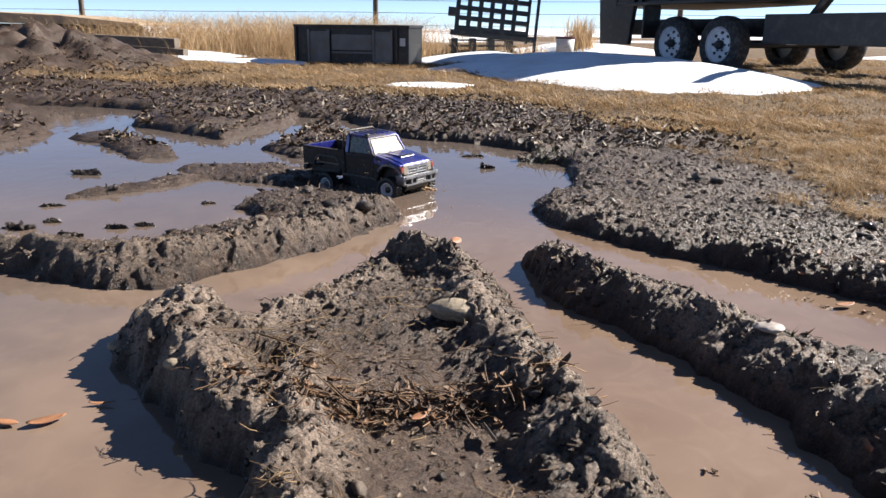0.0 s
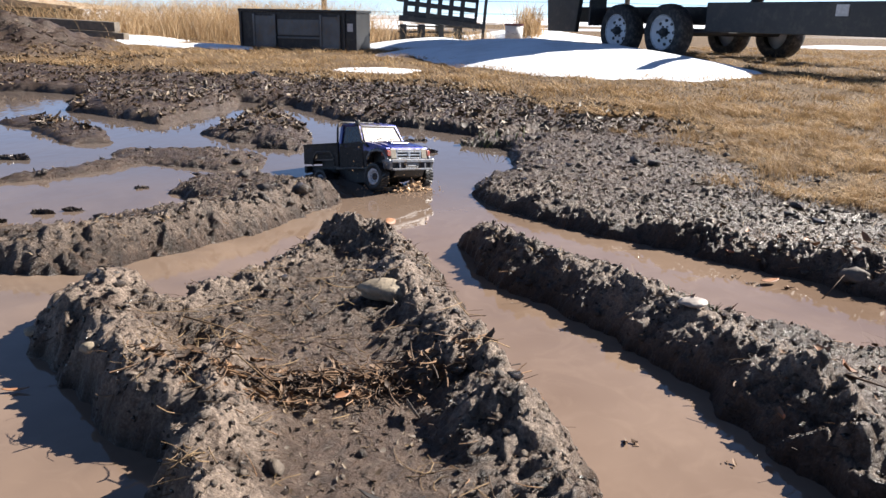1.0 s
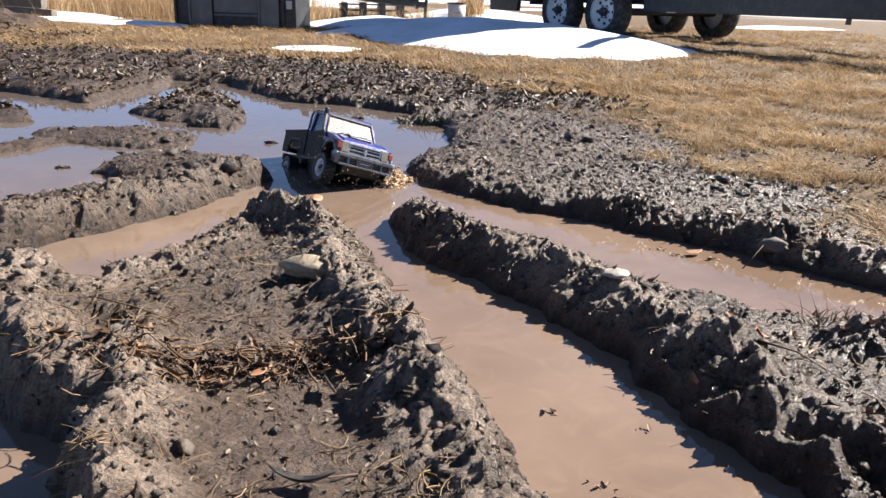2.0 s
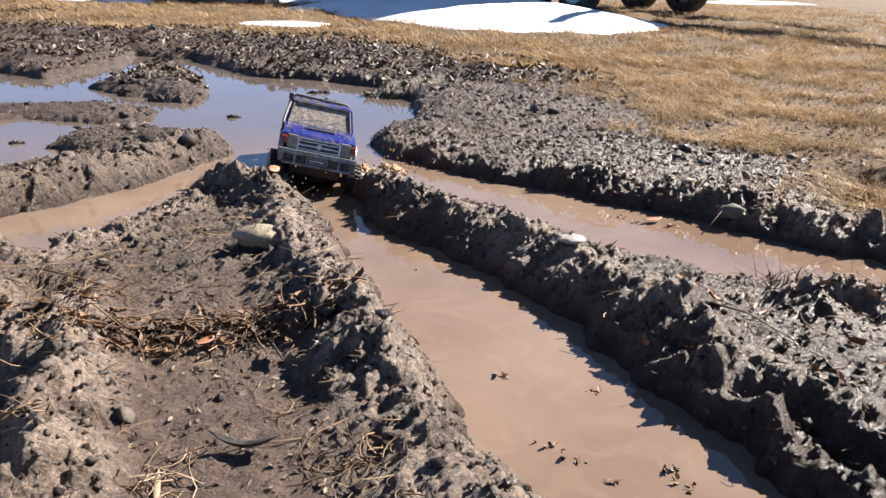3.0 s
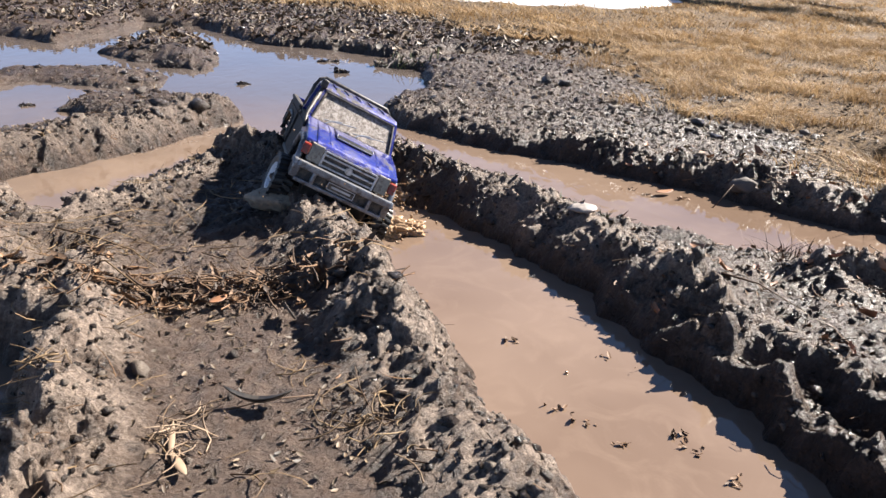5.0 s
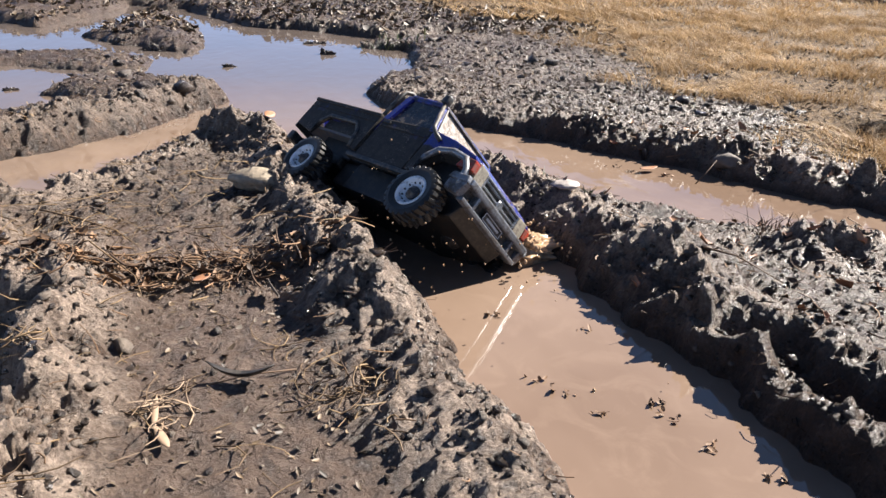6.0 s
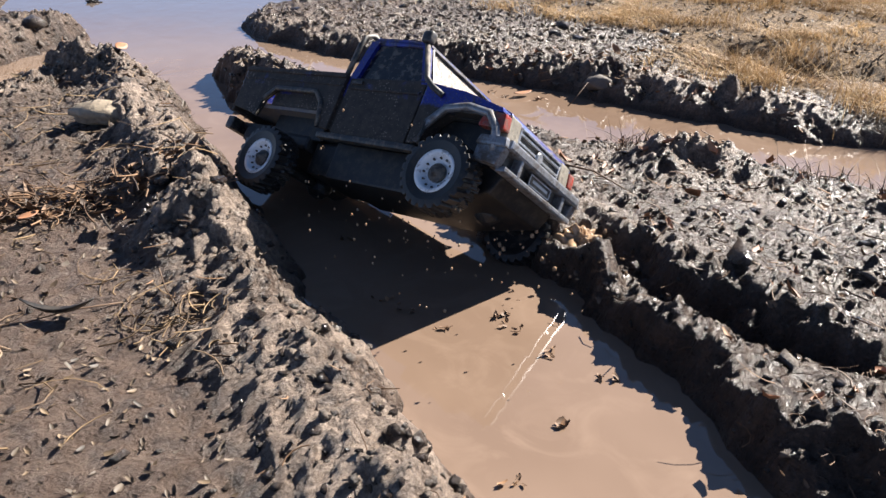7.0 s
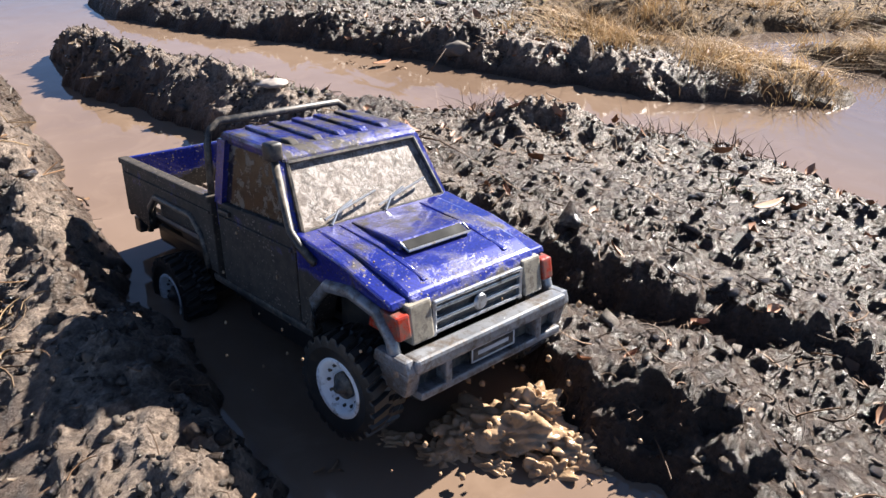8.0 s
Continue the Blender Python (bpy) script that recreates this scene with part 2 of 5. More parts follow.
AMBER = simple("orange_red_lens", (0.36, 0.035, 0.015), 0.22, var=0.4, dirt=0.55, scale=45, dirt_col=(0.09, 0.06, 0.045))
LENS = simple("muddy_headlamp_lens", (0.42, 0.38, 0.30), 0.15, var=0.5, dirt=0.6, scale=60)
DARKPANE = simple("dark_cab_pane", (0.012, 0.012, 0.013), 0.12, dirt=0.35, scale=45)
MATTE = simple("matt_black_slot_shade", (0.006, 0.006, 0.006), 0.95)
PLATE_WHITE = simple("plate_white", (0.6, 0.6, 0.6), 0.5)
CHASSIS = simple("dark_chassis", (0.012, 0.011, 0.011), 0.5, dirt=0.4, scale=50, dirt_col=(0.05, 0.04, 0.03))
BEDFLOOR = simple("muddy_bed_floor", (0.05, 0.05, 0.09), 0.5, dirt=0.8, scale=40, dirt_col=(0.16, 0.125, 0.10))
BLACKSTEEL = simple("black_painted_steel", (0.016, 0.017, 0.019), 0.45, 0.0, 0.4, 6, dirt=0.35, dirt_col=(0.055, 0.05, 0.045))
TYRE = simple("trailer_tyre", (0.025, 0.025, 0.026), 0.8, scale=12, dirt=0.4, dirt_col=(0.08, 0.07, 0.06))
STEELWHITE = simple("white_steel_rim", (0.72, 0.73, 0.74), 0.35, 0.1, 0.15, 10)
REDLENS = simple("red_reflector", (0.5, 0.03, 0.03), 0.3)
GREYPANEL = simple("grey_panel", (0.13, 0.14, 0.15), 0.4, 0.2, 0.4, 5, dirt=0.3)
BUCKETWHITE = simple("white_plastic_pail", (0.75, 0.75, 0.75), 0.4, var=0.12, scale=10)
PLUM = simple("dark_lid", (0.12, 0.03, 0.03), 0.4)
OLDWOOD = simple("weathered_wood", (0.20, 0.165, 0.13), 0.85, var=0.55, scale=14, bumpy=0.01)
TANWOOD = simple("tan_plank", (0.45, 0.34, 0.23), 0.8, var=0.35, scale=9, bumpy=0.005)
PALESTONE = simple("pale_stone", (0.36, 0.29, 0.205), 0.75, var=0.55, scale=45, bumpy=0.006, dirt=0.3, dirt_col=(0.07, 0.055, 0.04))
DISCSTONE = simple("pale_flat_stone", (0.36, 0.31, 0.275), 0.6, var=0.35, scale=60, bumpy=0.003)
WIRE = simple("fence_wire", (0.2, 0.19, 0.18), 0.5, 0.6)


# ---- mesh helpers ----
def link_mesh(name, bm, mat, parent=None, label="", smooth=False):
    me = bpy.data.meshes.new(name)
    bm.to_mesh(me)
    bm.free()
    me.materials.append(mat)
    if smooth:
        me.polygons.foreach_set("use_smooth", [True] * len(me.polygons))
    ob = new(name, me)
    ob.parent = parent
    if label:
        ob["label"] = label
    return ob


def part(name, bm, mat, parent, label="", smooth=False):
    return link_mesh(name, bm, mat, parent, label, smooth)


def box(bm, x0, x1, y0, y1, z0, z1, bevel=0.0):
    r = bmesh.ops.create_cube(bm, size=1.0)
    bmesh.ops.scale(bm, vec=(x1 - x0, y1 - y0, z1 - z0), verts=r["verts"])
    bmesh.ops.translate(bm, vec=((x0 + x1) / 2, (y0 + y1) / 2, (z0 + z1) / 2), verts=r["verts"])
    if bevel:
        edges = list({e for v in r["verts"] for e in v.link_edges})
        bmesh.ops.bevel(bm, geom=edges, offset=bevel, segments=2, affect="EDGES", profile=0.6)
    return bm


def prism(bm, profile, y0, y1, bevel=0.0, top=None):
    """A profile of (x, z) drawn out along y from y0 to y1; top: another profile for the y1 end."""
    a = [bm.verts.new((x, y0, z)) for x, z in profile]
    c = [bm.verts.new((x, y1, z)) for x, z in (top or profile)]
    n = len(a)
    faces = [bm.faces.new(a), bm.faces.new(c[::-1])]
    for i in range(n):
        faces.append(bm.faces.new((a[i], c[i], c[(i + 1) % n], a[(i + 1) % n])))
    bmesh.ops.recalc_face_normals(bm, faces=faces)
    if bevel:
        edges = list({e for f in faces for e in f.edges})
        bmesh.ops.bevel(bm, geom=edges, offset=bevel, segments=2, affect="EDGES", profile=0.6)
    return bm


def tube(bm, points, r, sides=8, r_end=None):
    """A round bar through points."""
    pts = [Vector(p) for p in points]
    rings = []
    for i, p in enumerate(pts):
        d = (pts[min(i + 1, len(pts) - 1)] - pts[max(i - 1, 0)]).normalized()
        side = d.cross(Vector((0, 0, 1)) if abs(d.z) < 0.9 else Vector((1, 0, 0))).normalized()
        up = side.cross(d)
        rr = r if r_end is None else r + (r_end - r) * i / (len(pts) - 1)
        rings.append([bm.verts.new(p + rr * (side * math.cos(2 * math.pi * k / sides) + up * math.sin(2 * math.pi * k / sides))) for k in range(sides)])
    for a, c in zip(rings, rings[1:]):
        for k in range(sides):
            bm.faces.new((a[k], a[(k + 1) % sides], c[(k + 1) % sides], c[k]))
    bm.faces.new(rings[0][::-1])
    bm.faces.new(rings[-1])
    return bm


def lathe(bm, profile, axis="y", steps=32, caps=True):
    """A profile of (radius, height) turned round an axis."""
    rings = []
    for r, h in profile:
        ring = []
        for k in range(steps):
            a = 2 * math.pi * k / steps
            p = (r * math.cos(a), h, r * math.sin(a)) if axis == "y" else (r * math.cos(a), r * math.sin(a), h)
            ring.append(bm.verts.new(p))
        rings.append(ring)
    for a, c in zip(rings, rings[1:]):
        for k in range(steps):
            bm.faces.new((a[k], a[(k + 1) % steps], c[(k + 1) % steps], c[k]))
    if caps:
        bm.faces.new(rings[0])
        bm.faces.new(rings[-1][::-1])
    bmesh.ops.recalc_face_normals(bm, faces=bm.faces)
    return bm


def lump(bm, centre, size, seed, subdiv=2, rough=0.35, squash=0.7):
    r = bmesh.ops.create_icosphere(bm, subdivisions=subdiv, radius=1.0)
    off = Vector((seed * 3.1, seed * 1.7, seed * 0.9))
    for v in r["verts"]:
        k = 1 + rough * noise.noise(v.co * 1.6 + off) + 0.5 * rough * noise.noise(v.co * 4 + off)
        v.co = Vector(centre) + Vector((v.co.x * size[0], v.co.y * size[1], v.co.z * size[2] * squash)) * k
    return bm


def mesh_from(name, verts, faces, mat, parent=None, smooth=False):
    me = bpy.data.meshes.new(name)
    me.from_pydata(verts, [], faces)
    me.materials.append(mat)
    if smooth:
        me.polygons.foreach_set("use_smooth", [True] * len(me.polygons))
    ob = new(name, me)
    ob.parent = parent
    return ob


# ---- the lie of the land ----
def perlin(x, y, seed=0):
    xi, yi = np.floor(x).astype(np.int64), np.floor(y).astype(np.int64)
    fx, fy = x - xi, y - yi

    def grad(ix, iy, dx, dy):
        h = (ix * 374761393 + iy * 668265263 + seed * 1274126177) & 0xFFFFFFFF
        h = ((h ^ (h >> 13)) * 1274126177) & 0xFFFFFFFF
        a = (h ^ (h >> 16)) / 4294967296.0 * 2 * np.pi
        return np.cos(a) * dx + np.sin(a) * dy
    u, v = fx * fx * fx * (fx * (fx * 6 - 15) + 10), fy * fy * fy * (fy * (fy * 6 - 15) + 10)
    a = grad(xi, yi, fx, fy) * (1 - u) + grad(xi + 1, yi, fx - 1, fy) * u
    b = grad(xi, yi + 1, fx, fy - 1) * (1 - u) + grad(xi + 1, yi + 1, fx - 1, fy - 1) * u
    return (a * (1 - v) + b * v) * 1.5


def fbm(x, y, octaves, seed=0, gain=0.5):
    out, amp = 0.0, 1.0
    for o in range(octaves):
        out = out + amp * perlin(x * 2 ** o, y * 2 ** o, seed + o)
        amp *= gain
    return out


def clods(x, y, cell, seed):
    """Rounded lumps strewn over a jittered grid; the height in metres."""
    gx, gy = x / cell, y / cell
    xi, yi = np.floor(gx).astype(np.int64), np.floor(gy).astype(np.int64)
    best = np.zeros_like(gx)
    for ox in (-1, 0, 1):
        for oy in (-1, 0, 1):
            ix, iy = xi + ox, yi + oy
            h = (ix * 73856093 ^ iy * 19349663 ^ seed * 83492791) & 0xFFFFFFFF
            h = ((h ^ (h >> 15)) * 2246822519) & 0xFFFFFFFF
            h = (h ^ (h >> 13)) & 0xFFFFFFFF
            px, py, rr = ix + (h & 1023) / 1023, iy + ((h >> 10) & 1023) / 1023, 0.25 + 0.55 * ((h >> 20) & 1023) / 1023
            d2 = (gx - px) ** 2 + (gy - py) ** 2
            best = np.maximum(best, np.sqrt(np.maximum(0, rr * rr - d2)))
    return best * cell


def shore(x, y, poly):
    """Distance to the edge of a polygon, positive inside."""
    d2 = np.full_like(x, 1e9)
    inside = np.zeros(x.shape, bool)
    n = len(poly)
    for i in range(n):
        (ax, ay), (bx, by) = poly[i], poly[(i + 1) % n]
        ex, ey = bx - ax, by - ay
        t = np.clip(((x - ax) * ex + (y - ay) * ey) / (ex * ex + ey * ey), 0, 1)
        d2 = np.minimum(d2, (x - ax - t * ex) ** 2 + (y - ay - t * ey) ** 2)
        if ay != by:
            inside ^= ((ay > y) != (by > y)) & (x < ex * (y - ay) / (by - ay) + ax)
    return np.where(inside, 1, -1) * np.sqrt(d2)


def line_dist(x, y, pts):
    d2 = np.full_like(x, 1e9)
    for (ax, ay), (bx, by) in zip(pts, pts[1:]):
        ex, ey = bx - ax, by - ay
        t = np.clip(((x - ax) * ex + (y - ay) * ey) / (ex * ex + ey * ey), 0, 1)
        d2 = np.minimum(d2, (x - ax - t * ex) ** 2 + (y - ay - t * ey) ** 2)
    return np.sqrt(d2)


# Each piece of land: its shoreline, height, and the width over which its bank rises.
ISLAND = [(0.02, 1.93), (0.12, 1.83), (0.18, 1.66), (0.215, 1.49), (0.26, 1.31), (0.315, 1.12), (0.35, 0.96), (0.385, 0.81), (0.43, 0.69), (0.465, 0.55), (0.50, 0.35), (0.55, -1.2),
          (0.0, -1.2), (-0.06, 0.5), (-0.13, 0.80), (-0.21, 0.94), (-0.31, 1.04), (-0.445, 1.19), (-0.55, 1.33), (-0.55, 1.50), (-0.42, 1.50), (-0.31, 1.40), (-0.21, 1.56), (-0.17, 1.78), (-0.10, 1.95)]
RIDGE = [(0.235, 1.94), (0.27, 1.76), (0.31, 1.62), (0.38, 1.52), (0.46, 1.40), (0.545, 1.27), (0.595, 1.09), (0.640, 0.94), (0.675, 0.85), (0.698, 0.76), (0.715, 0.655), (0.735, 0.58), (0.750, 0.48), (0.785, 0.3), (0.84, 0.0), (0.85, -1.2),
         (2.2, -1.2), (1.6, 0.1), (1.42, 0.50), (1.37, 0.70), (1.35, 0.86), (1.29, 1.02), (1.19, 1.11), (1.06, 1.19), (0.92, 1.29), (0.80, 1.40), (0.74, 1.46), (0.66, 1.58), (0.56, 1.74), (0.42, 1.84), (0.29, 1.96)]
LEFTBAR = [(-0.12, 2.37), (-0.26, 2.08), (-0.46, 1.80), (-0.62, 1.65), (-0.85, 1.68), (-1.03, 1.76), (-1.6, 1.84), (-1.6, 1.98), (-1.06, 1.90), (-0.81, 1.97), (-0.66, 2.18), (-0.52, 2.30), (-0.68, 2.46), (-0.66, 2.64), (-0.5, 2.73), (-0.28, 2.62)]
ISLET = [(-0.95, 3.70), (-0.78, 3.54), (-0.40, 3.26), (-0.38, 3.46), (-0.50, 4.05), (-0.76, 4.65), (-0.90, 4.5), (-0.88, 4.0)]
FARMOUND = [(-2.18, 5.3), (-1.95, 4.5), (-1.59, 4.26), (-1.22, 3.98), (-1.20, 4.28), (-1.06, 4.72), (-1.12, 5.3)]
BAR = [(-1.14, 3.20), (-0.73, 3.26), (-0.50, 3.10), (-0.48, 2.90), (-0.62, 2.84), (-0.95, 2.96), (-1.03, 2.80), (-1.15, 2.64), (-1.30, 2.52), (-1.33, 2.60), (-1.20, 2.78), (-1.08, 2.98)]
BARB = [(-2.06, 3.95), (-1.81, 3.80), (-1.55, 3.50), (-1.41, 3.35), (-1.24, 3.42), (-1.40, 3.70), (-1.70, 4.00), (-1.99, 4.20)]
LEFTSHORE = [(-6, 3.4), (-2.6, 3.55), (-2.25, 3.85), (-2.2, 4.1), (-2.6, 4.6), (-6, 5.0)]
BIGLAND = [(0.29, 2.50), (0.38, 2.31), (0.54, 2.10), (0.80, 1.88), (1.02, 1.68), (1.18, 1.47), (1.40, 1.27), (1.66, 1.14), (1.75, 1.02), (3.5, 0.7), (40, 0.2), (40, 60), (-40, 60), (-40, 5.6), (-6, 5.9), (-2.6, 5.5),
           (-2.0, 5.25), (-1.15, 5.15), (-0.7, 4.9), (-0.45, 4.45), (-0.26, 4.15), (0.13, 4.0), (0.38, 3.78), (0.30, 3.5), (0.48, 3.42), (0.50, 3.06), (0.44, 2.78), (0.35, 2.74)]
LANDS = [(ISLAND, 0.052, 0.05), (RIDGE, 0.030, 0.030), (LEFTBAR, 0.04, 0.07), (ISLET, 0.05, 0.14), (FARMOUND, 0.06, 0.12), (BAR, 0.018, 0.06), (BARB, 0.025, 0.08), (LEFTSHORE, 0.07, 0.15), (BIGLAND, 0.044, 0.06)]
# Crests thrown up along the ruts: line, height, half width.
CRESTS = [([(-0.06, 1.86), (0.06, 1.68), (0.10, 1.49), (0.17, 1.29), (0.23, 1.10), (0.265, 0.97)], 0.042, 0.054),
          ([(0.275, 0.92), (0.312, 0.80), (0.355, 0.66), (0.398, 0.54), (0.445, 0.42), (0.50, 0.2)], 0.016, 0.045),
          ([(-0.44, 1.42), (-0.43, 1.27), (-0.31, 1.14), (-0.21, 1.02)], 0.045, 0.07),
          ([(-0.18, 1.08), (-0.12, 0.93), (-0.10, 0.78), (-0.05, 0.55)], 0.05, 0.05),
          ([(-0.30, 1.36), (-0.18, 1.48), (-0.12, 1.66)], 0.02, 0.05),
          ([(0.29, 1.86), (0.38, 1.68), (0.49, 1.56), (0.59, 1.39), (0.65, 1.24), (0.695, 1.10), (0.71, 1.05)], 0.044, 0.058),
          ([(0.72, 1.02), (0.77, 0.93), (0.83, 0.80), (0.88, 0.69), (0.95, 0.56), (1.03, 0.42), (1.15, 0.2)], 0.018, 0.045),
          ([(0.715, 0.80), (0.740, 0.683), (0.762, 0.596), (0.79, 0.50), (0.84, 0.36), (0.9, 0.1)], 0.015, 0.026),
          ([(0.99, 1.13), (1.07, 1.11)], 0.034, 0.05),
          # Added rise, there to shade the water under the truck's nose.
          ([(0.695, 0.92), (0.73, 0.80)], 0.026, 0.035),
          ([(0.36, 2.38), (0.58, 2.14), (0.84, 1.93), (1.06, 1.74), (1.22, 1.55), (1.42, 1.36)], 0.012, 0.05),
          ([(-0.2, 2.36), (-0.36, 2.08), (-0.52, 1.86), (-0.75, 1.76), (-1.1, 1.83)], 0.035, 0.07)]
# Tyre grooves: line, depth, half width.
GROOVES = [([(0.72, 0.88), (0.745, 0.836), (0.795, 0.721), (0.849, 0.634), (0.905, 0.572), (0.99, 0.47), (1.1, 0.33), (1.3, 0.0)], 0.028, 0.024),
           ([(-0.24, 1.22), (-0.18, 1.05), (-0.15, 0.93)], 0.05, 0.04),
           ([(1.62, 1.88), (1.66, 1.68), (1.78, 1.52), (1.88, 1.38), (1.90, 1.18), (1.80, 1.06)], 0.12, 0.09),
           ([(1.78, 1.60), (2.0, 1.60), (2.3, 1.55)], 0.12, 0.09),
           ([(0.45, 3.62), (0.62, 3.70), (0.70, 3.9)], 0.05, 0.08)]
MEADOW = [(1.5, 1.27), (1.34, 1.5), (1.30, 1.75), (1.36, 2.1), (1.30, 2.6), (1.12, 2.8), (1.2, 3.3), (1.25, 4.2), (0.75, 4.7), (0.3, 5.6), (-0.9, 6.4), (-3, 6.8), (-40, 7.0), (-40, 400), (400, 400), (400, 0.6), (3, 0.9)]


def survey(x, y, smooth_too=False):
    """Height, and how grassy, how dry and how snowy the ground is."""
    wx = x + 0.022 * fbm(x * 9, y * 9, 3, 3) + 0.006 * perlin(x * 45, y * 45, 5)
    wy = y + 0.022 * fbm(x * 9, y * 9, 3, 13) + 0.006 * perlin(x * 45, y * 45, 15)
    z = np.full_like(x, -0.09)
    edge = np.full_like(x, -9.0)
    for poly, high, rise in LANDS:
        s = shore(wx, wy, poly)
        z = np.maximum(z, np.where(s > 0, high * (1 - np.exp(-np.maximum(s, 0) / rise * 1.6)) + 0.004, np.maximum(-0.09, s * 0.9)))
        edge = np.maximum(edge, s)
    sway = 0.35 * fbm(x * 0.9, y * 0.9, 3, 27)
    rim = sway + np.maximum(np.maximum(-0.9 - wy, np.where(y < 5.6, -3.3 - wx, -9.0)), np.where(y < 1.3, wx - 2.4, -9.0))
    z = np.maximum(z, np.where(rim > 0, 0.05 * (1 - np.exp(-np.maximum(rim, 0) / 0.15)), np.maximum(-0.09, rim * 0.9)))
    edge = np.maximum(edge, rim)
    land = np.clip(edge / 0.04 + 0.4, 0, 1)
    dry = np.zeros_like(x)
    for pts, high, wide in CRESTS:
        g = np.exp(-(line_dist(wx, wy, pts) / wide) ** 2) * land
        z = z + high * g
        dry = np.maximum(dry, g)
    for pts, deep, wide in GROOVES:
        z = z - deep * np.exp(-(line_dist(wx, wy, pts) / wide) ** 2)
    far = np.clip((y - 3) / 5, 0, 1)
    grass = np.clip(shore(x + 0.2 * fbm(x * 2, y * 2, 3, 21), y + 0.2 * fbm(x * 2, y * 2, 3, 31), MEADOW) / 0.5 + 0.4, 0, 1)
    churn = land * (1 - 0.75 * grass) * (0.30 + 0.9 * np.clip(perlin(x * 5, y * 5, 40) + 0.35, 0, 1) * (0.35 + dry))
    calm = np.clip(shore(wx, wy, [(-0.20, 1.30), (0.05, 1.30), (0.14, 1.1), (0.21, 0.85), (0.255, 0.72), (0.30, 0.58), (0.35, 0.45), (0.38, 0.2), (0.05, 0.2), (0.0, 0.8), (-0.10, 1.1)]) / 0.05 + 0.3, 0, 1)
    churn = churn * (1 - 0.85 * calm)
    z = z - 0.016 * calm
    flat = np.clip(shore(x, y, [(0.78, 1.2), (0.92, 1.15), (1.2, 1.0), (1.3, 0.6), (1.5, 0.0), (0.9, 0.0), (0.85, 0.7)]) / 0.08 + 0.3, 0, 1)
    z = z + flat * (0.012 * fbm(x * 7, y * 7, 3, 45, 0.6) + 0.006 * np.abs(perlin(x * 18 + y * 6, y * 20, 46)))
    kx, ky = x + 0.012 * perlin(x * 55, y * 55, 41) + 0.004 * perlin(x * 130, y * 130, 43), y + 0.010 * perlin(x * 55, y * 55, 42) + 0.004 * perlin(x * 130, y * 130, 44)
    rough = (0.30 + 1.1 * np.clip(perlin(x * 6.5, y * 6.5, 47) + 0.3, 0, 1)) * (1 - 0.8 * flat)
    torn = 1 - 2 * np.abs(perlin(kx * 21, ky * 25, 48))
    z = z + churn * (1 - 0.4 * flat) * (0.009 * torn + 0.005 * (1 - 2 * np.abs(perlin(kx * 52, ky * 47, 49))))
    z = z + rough * churn * ((0.34 + 0.3 * dry) * clods(kx, ky, 0.058, 1) + (0.34 + 0.2 * dry) * clods(kx, ky, 0.027, 2) + (0.34 + 0.2 * dry) * clods(kx, ky, 0.0135, 3) - 0.015 - 0.005 * dry)
    near = np.clip((3.2 - y) / 1.0, 0, 1)
    z = z + land * near * (1 - 0.6 * grass) * (1 - 0.85 * calm) * 0.0030 * (fbm(x * 55, y * 55, 2, 55, 0.75) - np.abs(perlin(x * 85, y * 85, 57)) + 0.6 * perlin(x * 200, y * 200, 58) + 0.2)
    z = z + churn * (0.008 * fbm(x * 16, y * 16, 4, 50, 0.65)) + land * 0.004 * fbm(x * 40, y * 40, 2, 60)
    z = z + land * far * (0.03 * fbm(x * 1.4, y * 1.4, 3, 70) + (1 - grass) * 0.035 * fbm(x * 6, y * 6, 4, 72, 0.65)) + 0.02 * far * land
    z = z + np.clip((y - 6) / 6, 0, 1) * 0.03
    heap = np.exp(-(((x + 4.9) / 1.2) ** 2 + ((y - 8.6) / 1.4) ** 2))
    z = z + 0.42 * heap * (1 + 0.5 * fbm(x * 3, y * 3, 4, 80))
    grass = grass * (1 - np.clip(heap * 2.5, 0, 1))
    # Crust colour is raised on the near island, below y 0.95.
    dry = np.clip(dry * 0.9 + 0.6 * np.clip(perlin(x * 3.1, y * 3.1, 90) + 0.2, 0, 1) + 0.2 * np.clip((0.75 - x) * 2, 0, 1) * np.clip((x + 1.5) * 2, 0, 1) * np.clip((2 - y) * 2, 0, 1) + 0.7 * np.clip((0.95 - y) * 3, 0, 1) * np.clip((0.6 - x) * 6, 0, 1) * np.clip((x + 0.9) * 3, 0, 1) * np.clip((y + 0.5) * 3, 0, 1), 0, 1) * land * np.clip(z / 0.022, 0, 1) * (1 - 0.8 * calm)
    # Crust colour is cut past y 1.5 and on the near right bank.
    dry = dry * (1 - 0.55 * np.clip((y - 1.5) * 3, 0, 1)) * (1 - 0.9 * np.clip((0.95 - y) * 5, 0, 1) * np.clip((x - 0.58) * 12, 0, 1))
    snow = np.clip((fbm(x * 0.05, y * 0.05, 4, 95) + 0.25) * 6, 0, 1) * np.clip((y - 26) / 10, 0, 1)
    if smooth_too:
        return z, grass, dry, snow, calm
    return z, grass, dry, snow


def spaced(start, stop, step, grow, limit):
    out, s = [start], step
    while out[-1] < stop:
        s = min(s * grow, limit)
        out.append(out[-1] + s)
    return out


